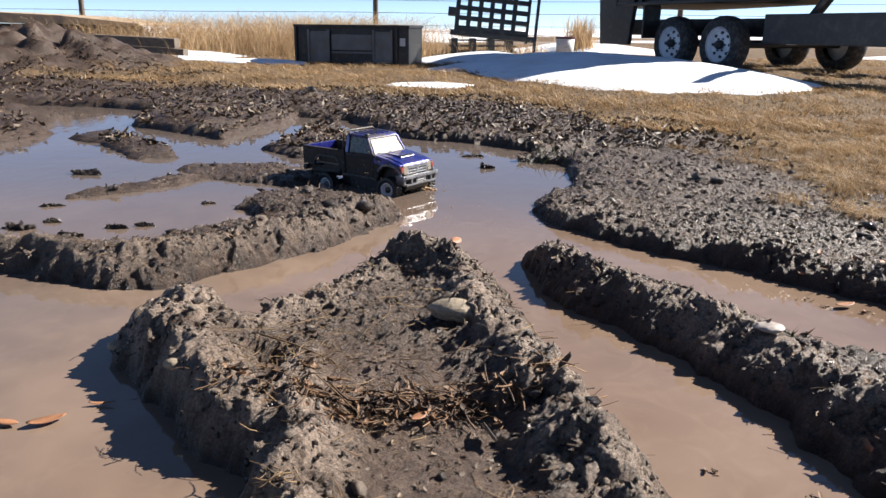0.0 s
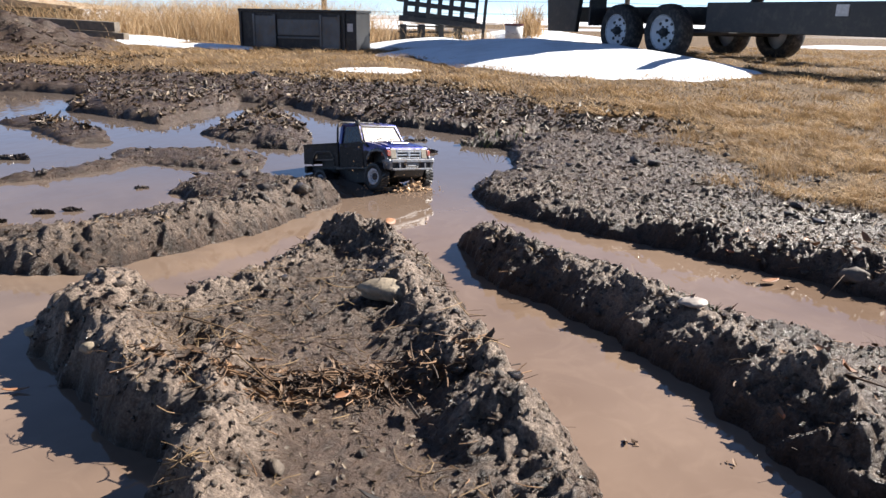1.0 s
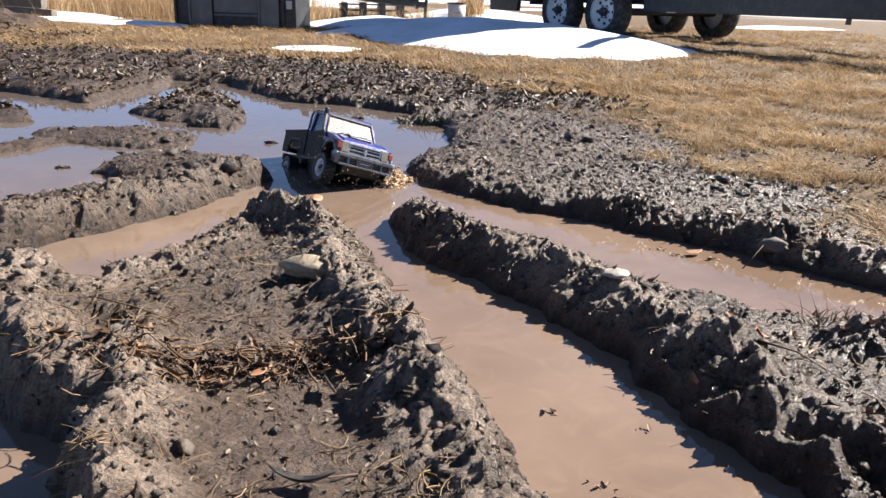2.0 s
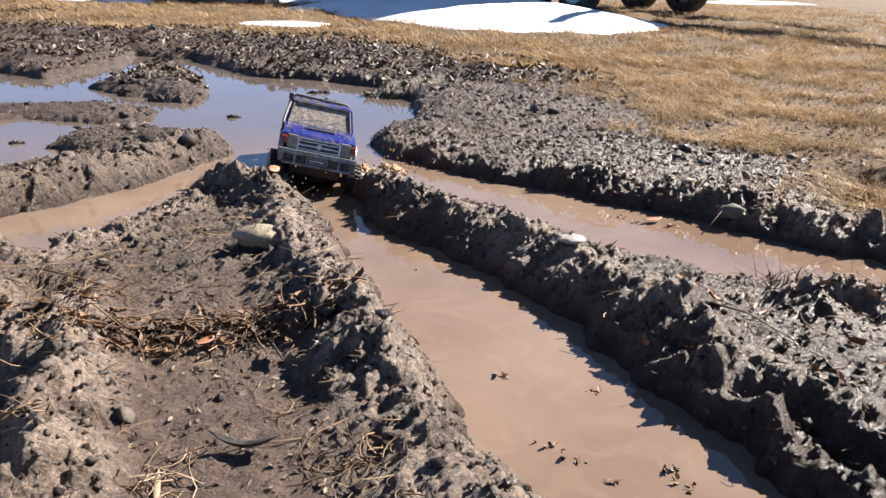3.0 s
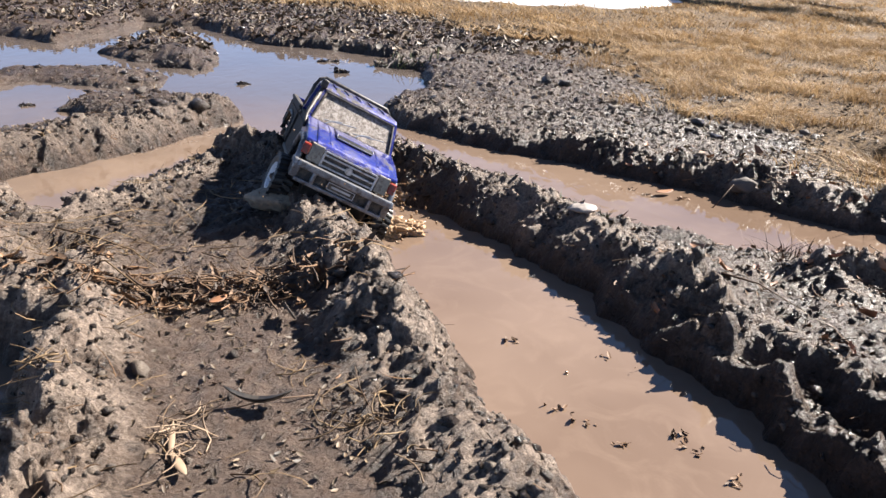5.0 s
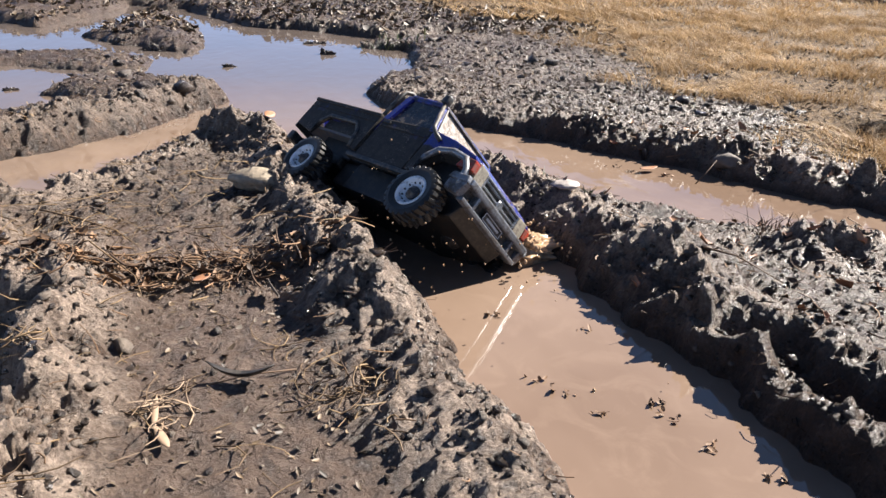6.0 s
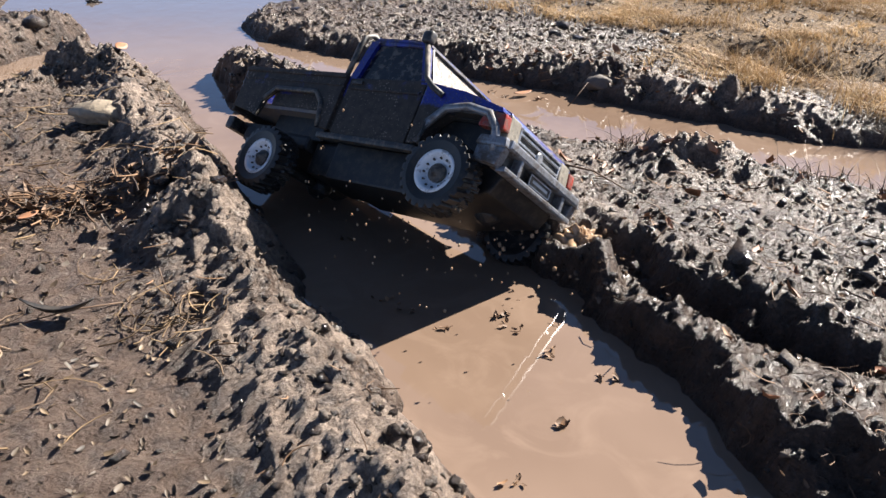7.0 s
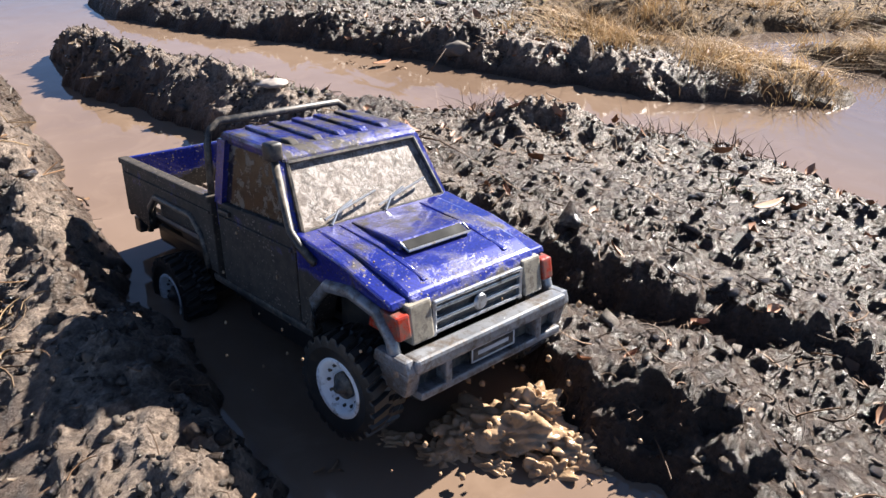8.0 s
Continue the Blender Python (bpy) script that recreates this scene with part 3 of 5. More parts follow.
xs_core = list(np.arange(-0.66, 1.42, 0.0038))
xs = np.array([-v for v in spaced(0.66, 6.0, 0.0038, 1.025, 0.05)][::-1][:-1] + xs_core + spaced(xs_core[-1] + 0.0038, 7.0, 0.0038, 1.022, 0.05))
xs = np.concatenate([-np.geomspace(6.2, 2500, 26)[::-1], xs, np.geomspace(7.3, 2500, 26)])
ys_core = list(np.arange(0.34, 2.2, 0.0039))
ys = np.array([-v for v in (2500, 400, 60, 10, 4, 2.5, 2.0, 1.6, 1.3)] + list(np.arange(-1.1, 0.34, 0.016)) + ys_core + spaced(2.2, 13.0, 0.0048, 1.0085, 0.05))
ys = np.concatenate([ys, np.geomspace(ys[-1] + 0.1, 3000, 60)])
GX, GY = np.meshgrid(xs, ys)
GZ, GGRASS, GDRY, GSNOW, GCALM = survey(GX.ravel(), GY.ravel(), True)
nx, ny = len(xs), len(ys)
me = bpy.data.meshes.new("ground")
verts = np.column_stack([GX.ravel(), GY.ravel(), GZ]).astype(np.float32)
idx = np.arange(nx * ny).reshape(ny, nx)
quads = np.stack([idx[:-1, :-1], idx[:-1, 1:], idx[1:, 1:], idx[1:, :-1]], -1).reshape(-1, 4)
me.vertices.add(len(verts))
me.vertices.foreach_set("co", verts.ravel())
me.loops.add(quads.size)
me.loops.foreach_set("vertex_index", quads.ravel().astype(np.int32))
me.polygons.add(len(quads))
me.polygons.foreach_set("loop_start", np.arange(0, quads.size, 4, dtype=np.int32))
me.update(calc_edges=True)
me.polygons.foreach_set("use_smooth", np.ones(len(quads), bool))
cover = me.color_attributes.new("cover", "FLOAT_COLOR", "POINT")
cover.data.foreach_set("color", np.column_stack([GGRASS, GDRY, GSNOW, GCALM]).astype(np.float32).ravel())
me.materials.append(GROUND)
ground = tagged(new("ground", me), "churned wet black mud with ruts, running into dry tan grass", "ground", kind="structure")


def height(x, y):
    x, y = np.atleast_1d(np.asarray(x, float)), np.atleast_1d(np.asarray(y, float))
    return survey(x, y)[0]


def height_at(x, y):
    return float(height(x, y)[0])


bm = bmesh.new()
bmesh.ops.create_grid(bm, x_segments=40, y_segments=40, size=1.0)
bmesh.ops.scale(bm, vec=(3.7, 3.8, 1), verts=bm.verts)
bmesh.ops.translate(bm, vec=(-0.7, 2.5, 0), verts=bm.verts)
water = tagged(link_mesh("water", bm, WATER, smooth=True), "still brown muddy water standing in the ruts", "water", kind="structure")


# ---- the toy truck: x ahead, y to its left, z up from the wheels' lowest point ----
truck = tagged(new("toy_truck"), "mud-splashed metallic blue toy pickup truck wading through water", "toy truck")


def both(make, name, mat, label="", smooth=False):
    for s in (1, -1):
        b = bmesh.new()
        make(b, s)
        part(name, b, mat, truck, label, smooth)


def side_y(s, a, b):
    return (a * s, b * s) if s > 0 else (b * s, a * s)


def make_bed_side(b, s):
    y0, y1 = side_y(s, 0.085, 0.092)
    prism(b, [(-0.284, 0.122), (-0.224, 0.112), (-0.214, 0.140), (-0.196, 0.154), (-0.108, 0.154), (-0.090, 0.140), (-0.080, 0.106), (-0.060, 0.104), (-0.060, 0.184), (-0.284, 0.184)], y0, y1, 0.0012)
    r0, r1 = side_y(s, 0.083, 0.095)
    box(b, -0.284, -0.060, r0, r1, 0.180, 0.187, 0.002)
    box(b, -0.280, -0.064, *side_y(s, 0.0905, 0.0935), 0.168, 0.171, 0.0008)


both(make_bed_side, "bed_side", SIDE)
b = bmesh.new()
box(b, -0.288, -0.282, -0.090, 0.090, 0.114, 0.185, 0.002)
box(b, -0.290, -0.287, -0.06, 0.06, 0.128, 0.170, 0.001)
part("tailgate", b, PAINT, truck)
b = bmesh.new()
box(b, -0.283, -0.062, -0.085, 0.085, 0.126, 0.131)
bed_floor = part("bed_floor", b, BEDFLOOR, truck, "ribbed bed floor caked with mud")
for i in range(12):
    y = -0.077 + i * 0.014
    b = bmesh.new()
    box(b, -0.281, -0.064, y - 0.0035, y + 0.0035, 0.1305, 0.135, 0.001)
    part("floor_rib", b, BEDFLOOR, bed_floor)
both(lambda b, s: box(b, -0.208, -0.096, *side_y(s, 0.058, 0.085), 0.131, 0.161, 0.006), "wheel_arch", PAINT)
b = bmesh.new()
box(b, -0.062, -0.056, -0.086, 0.086, 0.105, 0.186, 0.002)
part("cab_back", b, PAINT, truck)


def make_fender(b, s):
    y0, y1 = side_y(s, 0.066, 0.089)
    prism(b, [(0.086, 0.102), (0.104, 0.104), (0.114, 0.134), (0.134, 0.150), (0.196, 0.148), (0.197, 0.140), (0.198, 0.1545), (0.214, 0.1555), (0.212, 0.161), (0.150, 0.177), (0.086, 0.186)], y0, y1, 0.002)


both(make_fender, "fender", PAINT)


def make_flare(b, s):
    pts = [(0.104, 0.104), (0.112, 0.132), (0.132, 0.152), (0.165, 0.157), (0.198, 0.151), (0.214, 0.134), (0.222, 0.106)]
    tube(b, [(x, 0.090 * s, z) for x, z in pts], 0.0055, 8)


both(make_flare, "fender_flare", BUMPER, "grey plastic arch edge with dried mud", True)


def make_rear_flare(b, s):
    pts = [(-0.224, 0.110), (-0.215, 0.140), (-0.196, 0.156), (-0.108, 0.156), (-0.089, 0.140), (-0.079, 0.106)]
    tube(b, [(x, 0.092 * s, z) for x, z in pts], 0.004, 8)


both(make_rear_flare, "bed_arch_trim", BLACK, "", True)


def make_door(b, s):
    y0, y1 = side_y(s, 0.079, 0.0885)
    prism(b, [(-0.054, 0.100), (0.083, 0.100), (0.084, 0.187), (-0.054, 0.183)], y0, y1, 0.002)
    y0, y1 = side_y(s, 0.087, 0.0905)
    box(b, -0.050, 0.080, y0, y1, 0.166, 0.170, 0.001)


for s in (1, -1):
    b = bmesh.new()
    make_door(b, s)
    door = part("door", b, SIDE, truck)
    b = bmesh.new()
    box(b, -0.046, -0.026, *side_y(s, 0.0885, 0.0925), 0.173, 0.178, 0.001)
    part("door_handle", b, BLACK, door, "black door handle")


def make_slider(b, s):
    box(b, -0.078, 0.104, *side_y(s, 0.078, 0.090), 0.092, 0.101, 0.003)


both(make_slider, "side_sill", BLACK)
b = bmesh.new()
prism(b, [(0.086, 0.186), (0.150, 0.180), (0.196, 0.170), (0.213, 0.163), (0.219, 0.154), (0.219, 0.146), (0.086, 0.150)], -0.0715, 0.0715, 0.003)
for s in (1, -1):
    prism(b, [(0.095, 0.186), (0.150, 0.1815), (0.205, 0.168), (0.205, 0.164), (0.095, 0.178)], *side_y(s, 0.044, 0.049), 0.0012)
hood = part("hood", b, PAINT, truck, "blue hood with a scoop, part covered in mud")
b = bmesh.new()
prism(b, [(0.096, 0.1862), (0.160, 0.1850), (0.163, 0.1835), (0.163, 0.170), (0.096, 0.180)], -0.037, 0.037, 0.002)
scoop = part("hood_scoop", b, DUSTY, hood)
b = bmesh.new()
# Solid wedge, black in place of the shade within the scoop.
prism(b, [(0.1615, 0.1842), (0.1715, 0.1795), (0.1715, 0.1735), (0.1615, 0.174)], -0.034, 0.034, 0.0006)
part("scoop_opening", b, MATTE, hood, "solid black wedge for the shaded slot of the hood scoop")
b = bmesh.new()
tube(b, [(0.163, -0.036, 0.1838), (0.1725, -0.0355, 0.1788), (0.1728, 0.0355, 0.1788), (0.163, 0.036, 0.1838)], 0.0012, 6)
part("scoop_lip", b, CHROME, hood, "thin silver lip round the scoop")
# cab
b = bmesh.new()
prism(b, [(-0.054, 0.240), (0.058, 0.238), (0.056, 0.243), (0.044, 0.249), (-0.045, 0.252), (-0.054, 0.248)], -0.0775, 0.0775, 0.004)
roof = part("roof", b, DUSTY, truck, "blue ribbed roof with grey mud film")
for i in range(5):
    y = -0.052 + i * 0.026
    b = bmesh.new()
    prism(b, [(-0.042, 0.2500), (0.036, 0.2480), (0.040, 0.2492), (0.034, 0.2525), (-0.042, 0.2545)], y - 0.0045, y + 0.0045, 0.0015)
    part("roof_rib", b, DUSTY, roof)


def bar(b, p, q, wide, deep):
    """A flat bar from p to q, wide along x and deep along y."""
    v = []
    for c in (p, q):
        for dx, dy in ((-1, -1), (1, -1), (1, 1), (-1, 1)):
            v.append(b.verts.new((c[0] + dx * wide / 2, c[1] + dy * deep / 2, c[2])))
    for f in ((0, 1, 2, 3), (7, 6, 5, 4), (0, 4, 5, 1), (1, 5, 6, 2), (2, 6, 7, 3), (3, 7, 4, 0)):
        b.faces.new([v[i] for i in f])
    bmesh.ops.recalc_face_normals(b, faces=b.faces)


both(lambda b, s: bar(b, (0.0815, 0.0845 * s, 0.181), (0.0485, 0.0745 * s, 0.241), 0.012, 0.009), "windscreen_pillar", PAINT)
both(lambda b, s: bar(b, (-0.050, 0.0845 * s, 0.182), (-0.046, 0.0755 * s, 0.244), 0.014, 0.009), "rear_pillar", PAINT)
for name, mat, t0, t1, off in (("windscreen", SCREEN, 0.05, 0.95, 0.0),):
    b = bmesh.new()
    lo, hi = (0.0862, 0.0800, 0.1840), (0.0540, 0.0705, 0.2375)
    q = [(lo[0], -lo[1], lo[2]), (lo[0], lo[1], lo[2]), (hi[0], hi[1], hi[2]), (hi[0], -hi[1], hi[2])]
    inner = [(x - 0.002, y, z - 0.001) for x, y, z in q]
    vv = [b.verts.new(p) for p in q + inner]
    for f in ((0, 1, 2, 3), (7, 6, 5, 4), (0, 4, 5, 1), (1, 5, 6, 2), (2, 6, 7, 3), (3, 7, 4, 0)):
        b.faces.new([vv[i] for i in f])
    bmesh.ops.recalc_face_normals(b, faces=b.faces)
    screen = part(name, b, mat, truck, "windscreen caked with drying mud splashes")
b = bmesh.new()
for s in (1, -1):
    tube(b, [(0.0880, 0.0815 * s, 0.184), (0.0555, 0.0720 * s, 0.2385)], 0.0022, 6)
tube(b, [(0.0886, -0.0815, 0.1842), (0.0886, 0.0815, 0.1842)], 0.0025, 6)
tube(b, [(0.056, -0.0715, 0.2385), (0.056, 0.0715, 0.2385)], 0.0022, 6)
part("screen_seal", b, BLACK, screen, "black rubber seal")
for y0 in (-0.055, 0.005):
    b = bmesh.new()
    tube(b, [(0.0935, y0, 0.1865), (0.0865, y0 + 0.012, 0.1955), (0.0830, y0 + 0.030, 0.2005)], 0.0013, 6)
    tube(b, [(0.0890, y0 - 0.004, 0.1915), (0.0812, y0 + 0.058, 0.2035)], 0.0012, 6)
    part("wiper", b, CHROME, screen, "mud-grey wiper")


# Opaque near-black pane: shade inside the open window, put into its colour.
def make_side_window(b, s):
    q = [(-0.043, 0.0835 * s, 0.184), (0.077, 0.0835 * s, 0.184), (0.045, 0.0740 * s, 0.239), (-0.040, 0.0750 * s, 0.240)]
    inner = [(x, y - 0.0015 * s, z) for x, y, z in q]
    vv = [b.verts.new(p) for p in q + inner]
    for f in ((0, 1, 2, 3), (7, 6, 5, 4), (0, 4, 5, 1), (1, 5, 6, 2), (2, 6, 7, 3), (3, 7, 4, 0)):
        b.faces.new([vv[i] for i in f])
    bmesh.ops.recalc_face_normals(b, faces=b.faces)


both(make_side_window, "side_window", DARKPANE, "near-black pane for the shade in the open side window, streaked with mud")
b = bmesh.new()
box(b, -0.0575, -0.0535, -0.072, 0.072, 0.186, 0.241)
part("rear_window", b, DARKPANE, truck)
b = bmesh.new()
box(b, -0.052, 0.080, -0.078, 0.078, 0.108, 0.176)
part("cab_interior", b, CHASSIS, truck)
b = bmesh.new()
tube(b, [(-0.068, -0.086, 0.182), (-0.068, -0.084, 0.236), (-0.067, -0.080, 0.250), (-0.066, -0.070, 0.2575), (-0.066, 0.070, 0.2575), (-0.067, 0.080, 0.250), (-0.068, 0.084, 0.236), (-0.068, 0.086, 0.182)], 0.0038, 8)
part("roll_hoop", b, BLACK, truck, "black tube hoop behind the cab", True)
b = bmesh.new()
tube(b, [(0.118, -0.091, 0.168), (0.098, -0.092, 0.178), (0.085, -0.092, 0.188), (0.051, -0.0815, 0.244)], 0.0038, 8)
box(b, 0.044, 0.059, -0.089, -0.076, 0.242, 0.258, 0.003)
part("snorkel", b, BLACK, truck, "black air snorkel up the screen pillar", True)
# face
b = bmesh.new()
box(b, 0.208, 0.217, -0.052, 0.052, 0.124, 0.154, 0.001)
grille = part("grille", b, BLACK, truck, "black grille with silver bars")
b = bmesh.new()
for z in (0.1275, 0.1375, 0.1475):
    box(b, 0.2165, 0.2205, -0.050, 0.050, z - 0.0017, z + 0.0017, 0.0008)
for y in (-0.0505, 0.0505):
    box(b, 0.2165, 0.2205, y - 0.002, y + 0.002, 0.124, 0.153, 0.0008)
box(b, 0.2165, 0.2215, -0.051, 0.051, 0.1515, 0.1545, 0.001)
part("grille_bar", b, CHROME, grille, "dull silver grille bars")
b = bmesh.new()
lathe(b, [(0.006, 0.0), (0.0075, 0.002), (0.006, 0.004)], "z", 20)
bmesh.ops.rotate(b, verts=b.verts, cent=(0, 0, 0), matrix=Matrix.Rotation(radians(90), 3, "Y"))
bmesh.ops.translate(b, verts=b.verts, vec=(0.2185, 0, 0.1385))
part("badge", b, CHROME, grille, "plain oval badge")
both(lambda b, s: prism(b, [(0.206, 0.126), (0.2235, 0.126), (0.219, 0.158), (0.206, 0.159)], *side_y(s, 0.053, 0.0765), 0.002), "headlight", LENS, "headlamp dulled by mud")
both(lambda b, s: prism(b, [(0.186, 0.136), (0.2240, 0.134), (0.221, 0.153), (0.192, 0.156)], *side_y(s, 0.077, 0.0905), 0.002), "turn_signal", AMBER, "orange-red corner lamp")
b = bmesh.new()
box(b, 0.224, 0.242, -0.088, 0.088, 0.112, 0.124, 0.003)
for s in (1, -1):
    prism(b, [(0.196, 0.112), (0.240, 0.112), (0.237, 0.124), (0.200, 0.124)], *side_y(s, 0.086, 0.096), 0.003)
bumper = part("front_bumper", b, BUMPER, truck, "grey bumper smeared with mud")
b = bmesh.new()
box(b, 0.226, 0.240, -0.083, 0.083, 0.087, 0.094, 0.002)
for s in (1, -1):
    box(b, 0.222, 0.240, *side_y(s, 0.050, 0.057), 0.090, 0.114, 0.002)
    prism(b, [(0.198, 0.094), (0.232, 0.090), (0.238, 0.113), (0.198, 0.113)], *side_y(s, 0.080, 0.0935), 0.003)
part("bumper_bar", b, BUMPER, bumper)
b = bmesh.new()
box(b, 0.214, 0.228, -0.082, 0.082, 0.092, 0.114, 0.001)
part("bumper_recess", b, BLACK, bumper, "black opening in the bumper")
b = bmesh.new()
box(b, 0.2335, 0.236, -0.026, 0.026, 0.096, 0.110, 0.0008)
plate = part("number_plate", b, BLACK, bumper, "black plate with a white border")
b = bmesh.new()
for y0, y1, z0, z1 in ((-0.0255, 0.0255, 0.1085, 0.1098), (-0.0255, 0.0255, 0.0962, 0.0975), (-0.0255, -0.0243, 0.0962, 0.1098), (0.0243, 0.0255, 0.0962, 0.1098), (-0.018, 0.018, 0.1015, 0.105)):
    box(b, 0.2358, 0.2366, y0, y1, z0, z1)
part("plate_marks", b, PLATE_WHITE, plate, "white border and bar on the plate")
# underside
b = bmesh.new()
for y in (-0.035, 0.035):
    box(b, -0.27, 0.215, y - 0.006, y + 0.006, 0.085, 0.100, 0.002)
# Two extra boxes, hidden from view, stop sunlight passing beneath the body.
box(b, -0.115, 0.12, -0.052, 0.052, 0.050, 0.100, 0.006)
box(b, -0.270, -0.115, -0.066, 0.066, 0.078, 0.101, 0.006)
box(b, -0.29, 0.21, -0.06, 0.06, 0.100, 0.108)
part("chassis", b, CHASSIS, truck)
# Added panels so that no light shows through the wheel arches.
for s in (1, -1):
    for x0, x1, z1 in ((0.112, 0.205, 0.148), (-0.205, -0.095, 0.150)):
        b = bmesh.new()
        box(b, x0, x1, *side_y(s, 0.058, 0.064), 0.095, z1, 0.002)
        part("inner_wing", b, CHASSIS, truck, "added dark panel that blocks light through the wheel arch")
# Added bar at the tail, unseen, to shade the water behind it.
b = bmesh.new()
box(b, -0.300, -0.284, -0.082, 0.082, 0.088, 0.108, 0.003)
part("rear_bumper", b, BLACK, truck)
# Added unseen wedge keeps sun off the water under the nose.
b = bmesh.new()
prism(b, [(0.226, 0.088), (0.215, 0.066), (0.120, 0.046), (-0.060, 0.046), (-0.060, 0.098), (0.226, 0.098)], -0.062, 0.062, 0.003)
part("skid_plate", b, CHASSIS, truck, "added dark wedge under the nose that blocks sunlight")
WHEELS = [(0.167, 0.095, 0.066, 4), (0.167, -0.095, 0.066, 4), (-0.148, 0.095, 0.050, 0), (-0.148, -0.095, 0.050, 0)]
for x, z in ((0.167, 0.066), (-0.148, 0.050)):
    b = bmesh.new()
    tube(b, [(x, -0.085, z), (x, 0.085, z)], 0.009, 10)
    lump(b, (x, 0.012, z), (0.02, 0.02, 0.02), 3, 2, 0.05, 1.0)
    part("axle", b, CHASSIS, truck)
    for s in (1, -1):
        b = bmesh.new()
        tube(b, [(x, 0.062 * s, z + 0.005), (x - 0.012 * (1 if x > 0 else -1), 0.052 * s, 0.125)], 0.006, 8)
        part("shock_absorber", b, CHASSIS, truck)


def build_wheel(x, y, z):
    s = 1 if y > 0 else -1
    b = bmesh.new()
    steps = 144
    profile = [(0.031, -0.017, 0), (0.044, -0.0205, 0), (0.0495, -0.0195, 0.35), (0.0508, -0.0185, 1), (0.0512, -0.010, 1), (0.0512, -0.002, 1), (0.0512, 0.002, 1), (0.0512, 0.010, 1), (0.0508, 0.0185, 1), (0.0495, 0.0195, 0.35), (0.044, 0.0205, 0), (0.031, 0.017, 0)]
    rings = []
    for r, h, lug in profile:
        ring = []
        for k in range(steps):
            shift = 3 if h > 0 else 0
            raised = 1.0 if (k + shift + int(abs(h) * 120)) % 6 < 4 and abs(h) > 0.0015 else 0.0
            rr = r + 0.0042 * lug * raised
            a = 2 * math.pi * k / steps
            ring.append(b.verts.new((rr * math.cos(a), h, rr * math.sin(a))))
        rings.append(ring)
    for ra, rb in zip(rings, rings[1:]):
        for k in range(steps):
            b.faces.new((ra[k], ra[(k + 1) % steps], rb[(k + 1) % steps], rb[k]))
    bmesh.ops.recalc_face_normals(b, faces=b.faces)
    bmesh.ops.scale(b, vec=(0.83, 0.9, 0.83), verts=b.verts)
    me_ = bpy.data.meshes.new("wheel")
    b.to_mesh(me_)
    b.free()
    me_.materials.append(RUBBER)
    w = new("wheel", me_)
    w.parent = truck
    w["label"] = "black lugged tyre on a white rim, wet with mud"
    b = bmesh.new()
    lathe(b, [(0.010, 0.006 * s), (0.017, 0.0075 * s), (0.0235, 0.0115 * s), (0.026, 0.017 * s), (0.0315, 0.0185 * s), (0.0325, 0.016 * s), (0.031, 0.002 * s), (0.010, 0.002 * s)], "y", 36)
    bmesh.ops.scale(b, vec=(0.83, 0.9, 0.83), verts=b.verts)
    part("rim", b, WHITE_RIM, w, "white slotted rim", True)
    b = bmesh.new()
    lathe(b, [(0.002, 0.001 * s), (0.0262, 0.001 * s), (0.0262, -0.0145 * s), (0.002, -0.011 * s)], "y", 28)
    part("inner_barrel", b, CHASSIS, w, "dark inner side of the wheel")
    # Solid black pegs give the rim holes their shade by colour.
    for k in range(12):
        b = bmesh.new()
        a = 2 * math.pi * k / 12
        c = Vector((0.0180 * math.cos(a), 0.0092 * s, 0.0180 * math.sin(a)))
        tube(b, [c - Vector((0, 0.002, 0)), c + Vector((0, 0.0022, 0))], 0.0014, 8)
        part("rim_hole", b, BLACK, w)
    b = bmesh.new()
    lathe(b, [(0.0, 0.0), (0.0115, 0.004 * s), (0.0115, 0.0105 * s), (0.007, 0.013 * s), (0.003, 0.018 * s), (0.0005, 0.0185 * s)], "y", 16)
    part("hub", b, BLACK, w, "dark hub and nut")
    return w


wheels = []
for wx, wy, wz, st in WHEELS:
    e = build_wheel(wx, wy, wz)
    wheels.append(e)


# ---- splashes ----
def froth(b, centre, size, seed):
    """A lobed, torn heap of splashing water."""
    r = bmesh.ops.create_icosphere(b, subdivisions=5, radius=1.0)
    off = Vector((seed * 2.3, seed * 1.1, seed * 3.7))
    for v in r["verts"]:
        d = v.co.copy()
        k = 0.72 + 0.35 * noise.noise(d * 1.6 + off) + 0.55 * abs(noise.noise(d * 2.8 + off)) + 0.16 * noise.noise(d * 5.0 + off) + 0.03 * noise.noise(d * 11 + off)
        v.co = Vector(centre) + Vector((d.x * size[0], d.y * size[1], d.z * size[2])) * max(0.25, k)


def splash(name, label, heaps, drops_n, spread, seed):
    r = random.Random(seed)
    th = tagged(new(name), label, "splash", kind="stuff")
    for h in heaps:
        b = bmesh.new()
        froth(b, h[:3], h[3:6], h[6])
        part("water_heap", b, SPLASH, th, "", True)
    b = bmesh.new()
    for i in range(drops_n):
        a, d = r.uniform(0, 2 * math.pi), spread * math.sqrt(r.random())
        sz = r.uniform(0.0008, 0.0032)
        lump(b, (d * math.cos(a) * 1.3, d * math.sin(a), r.uniform(0, 0.9) * (spread - d * 0.5)), (sz, sz, sz * 1.4), r.uniform(0, 99), 1, 0.4, 1.0)
    part("water_drop", b, SPLASH, th, "", True)
    return th


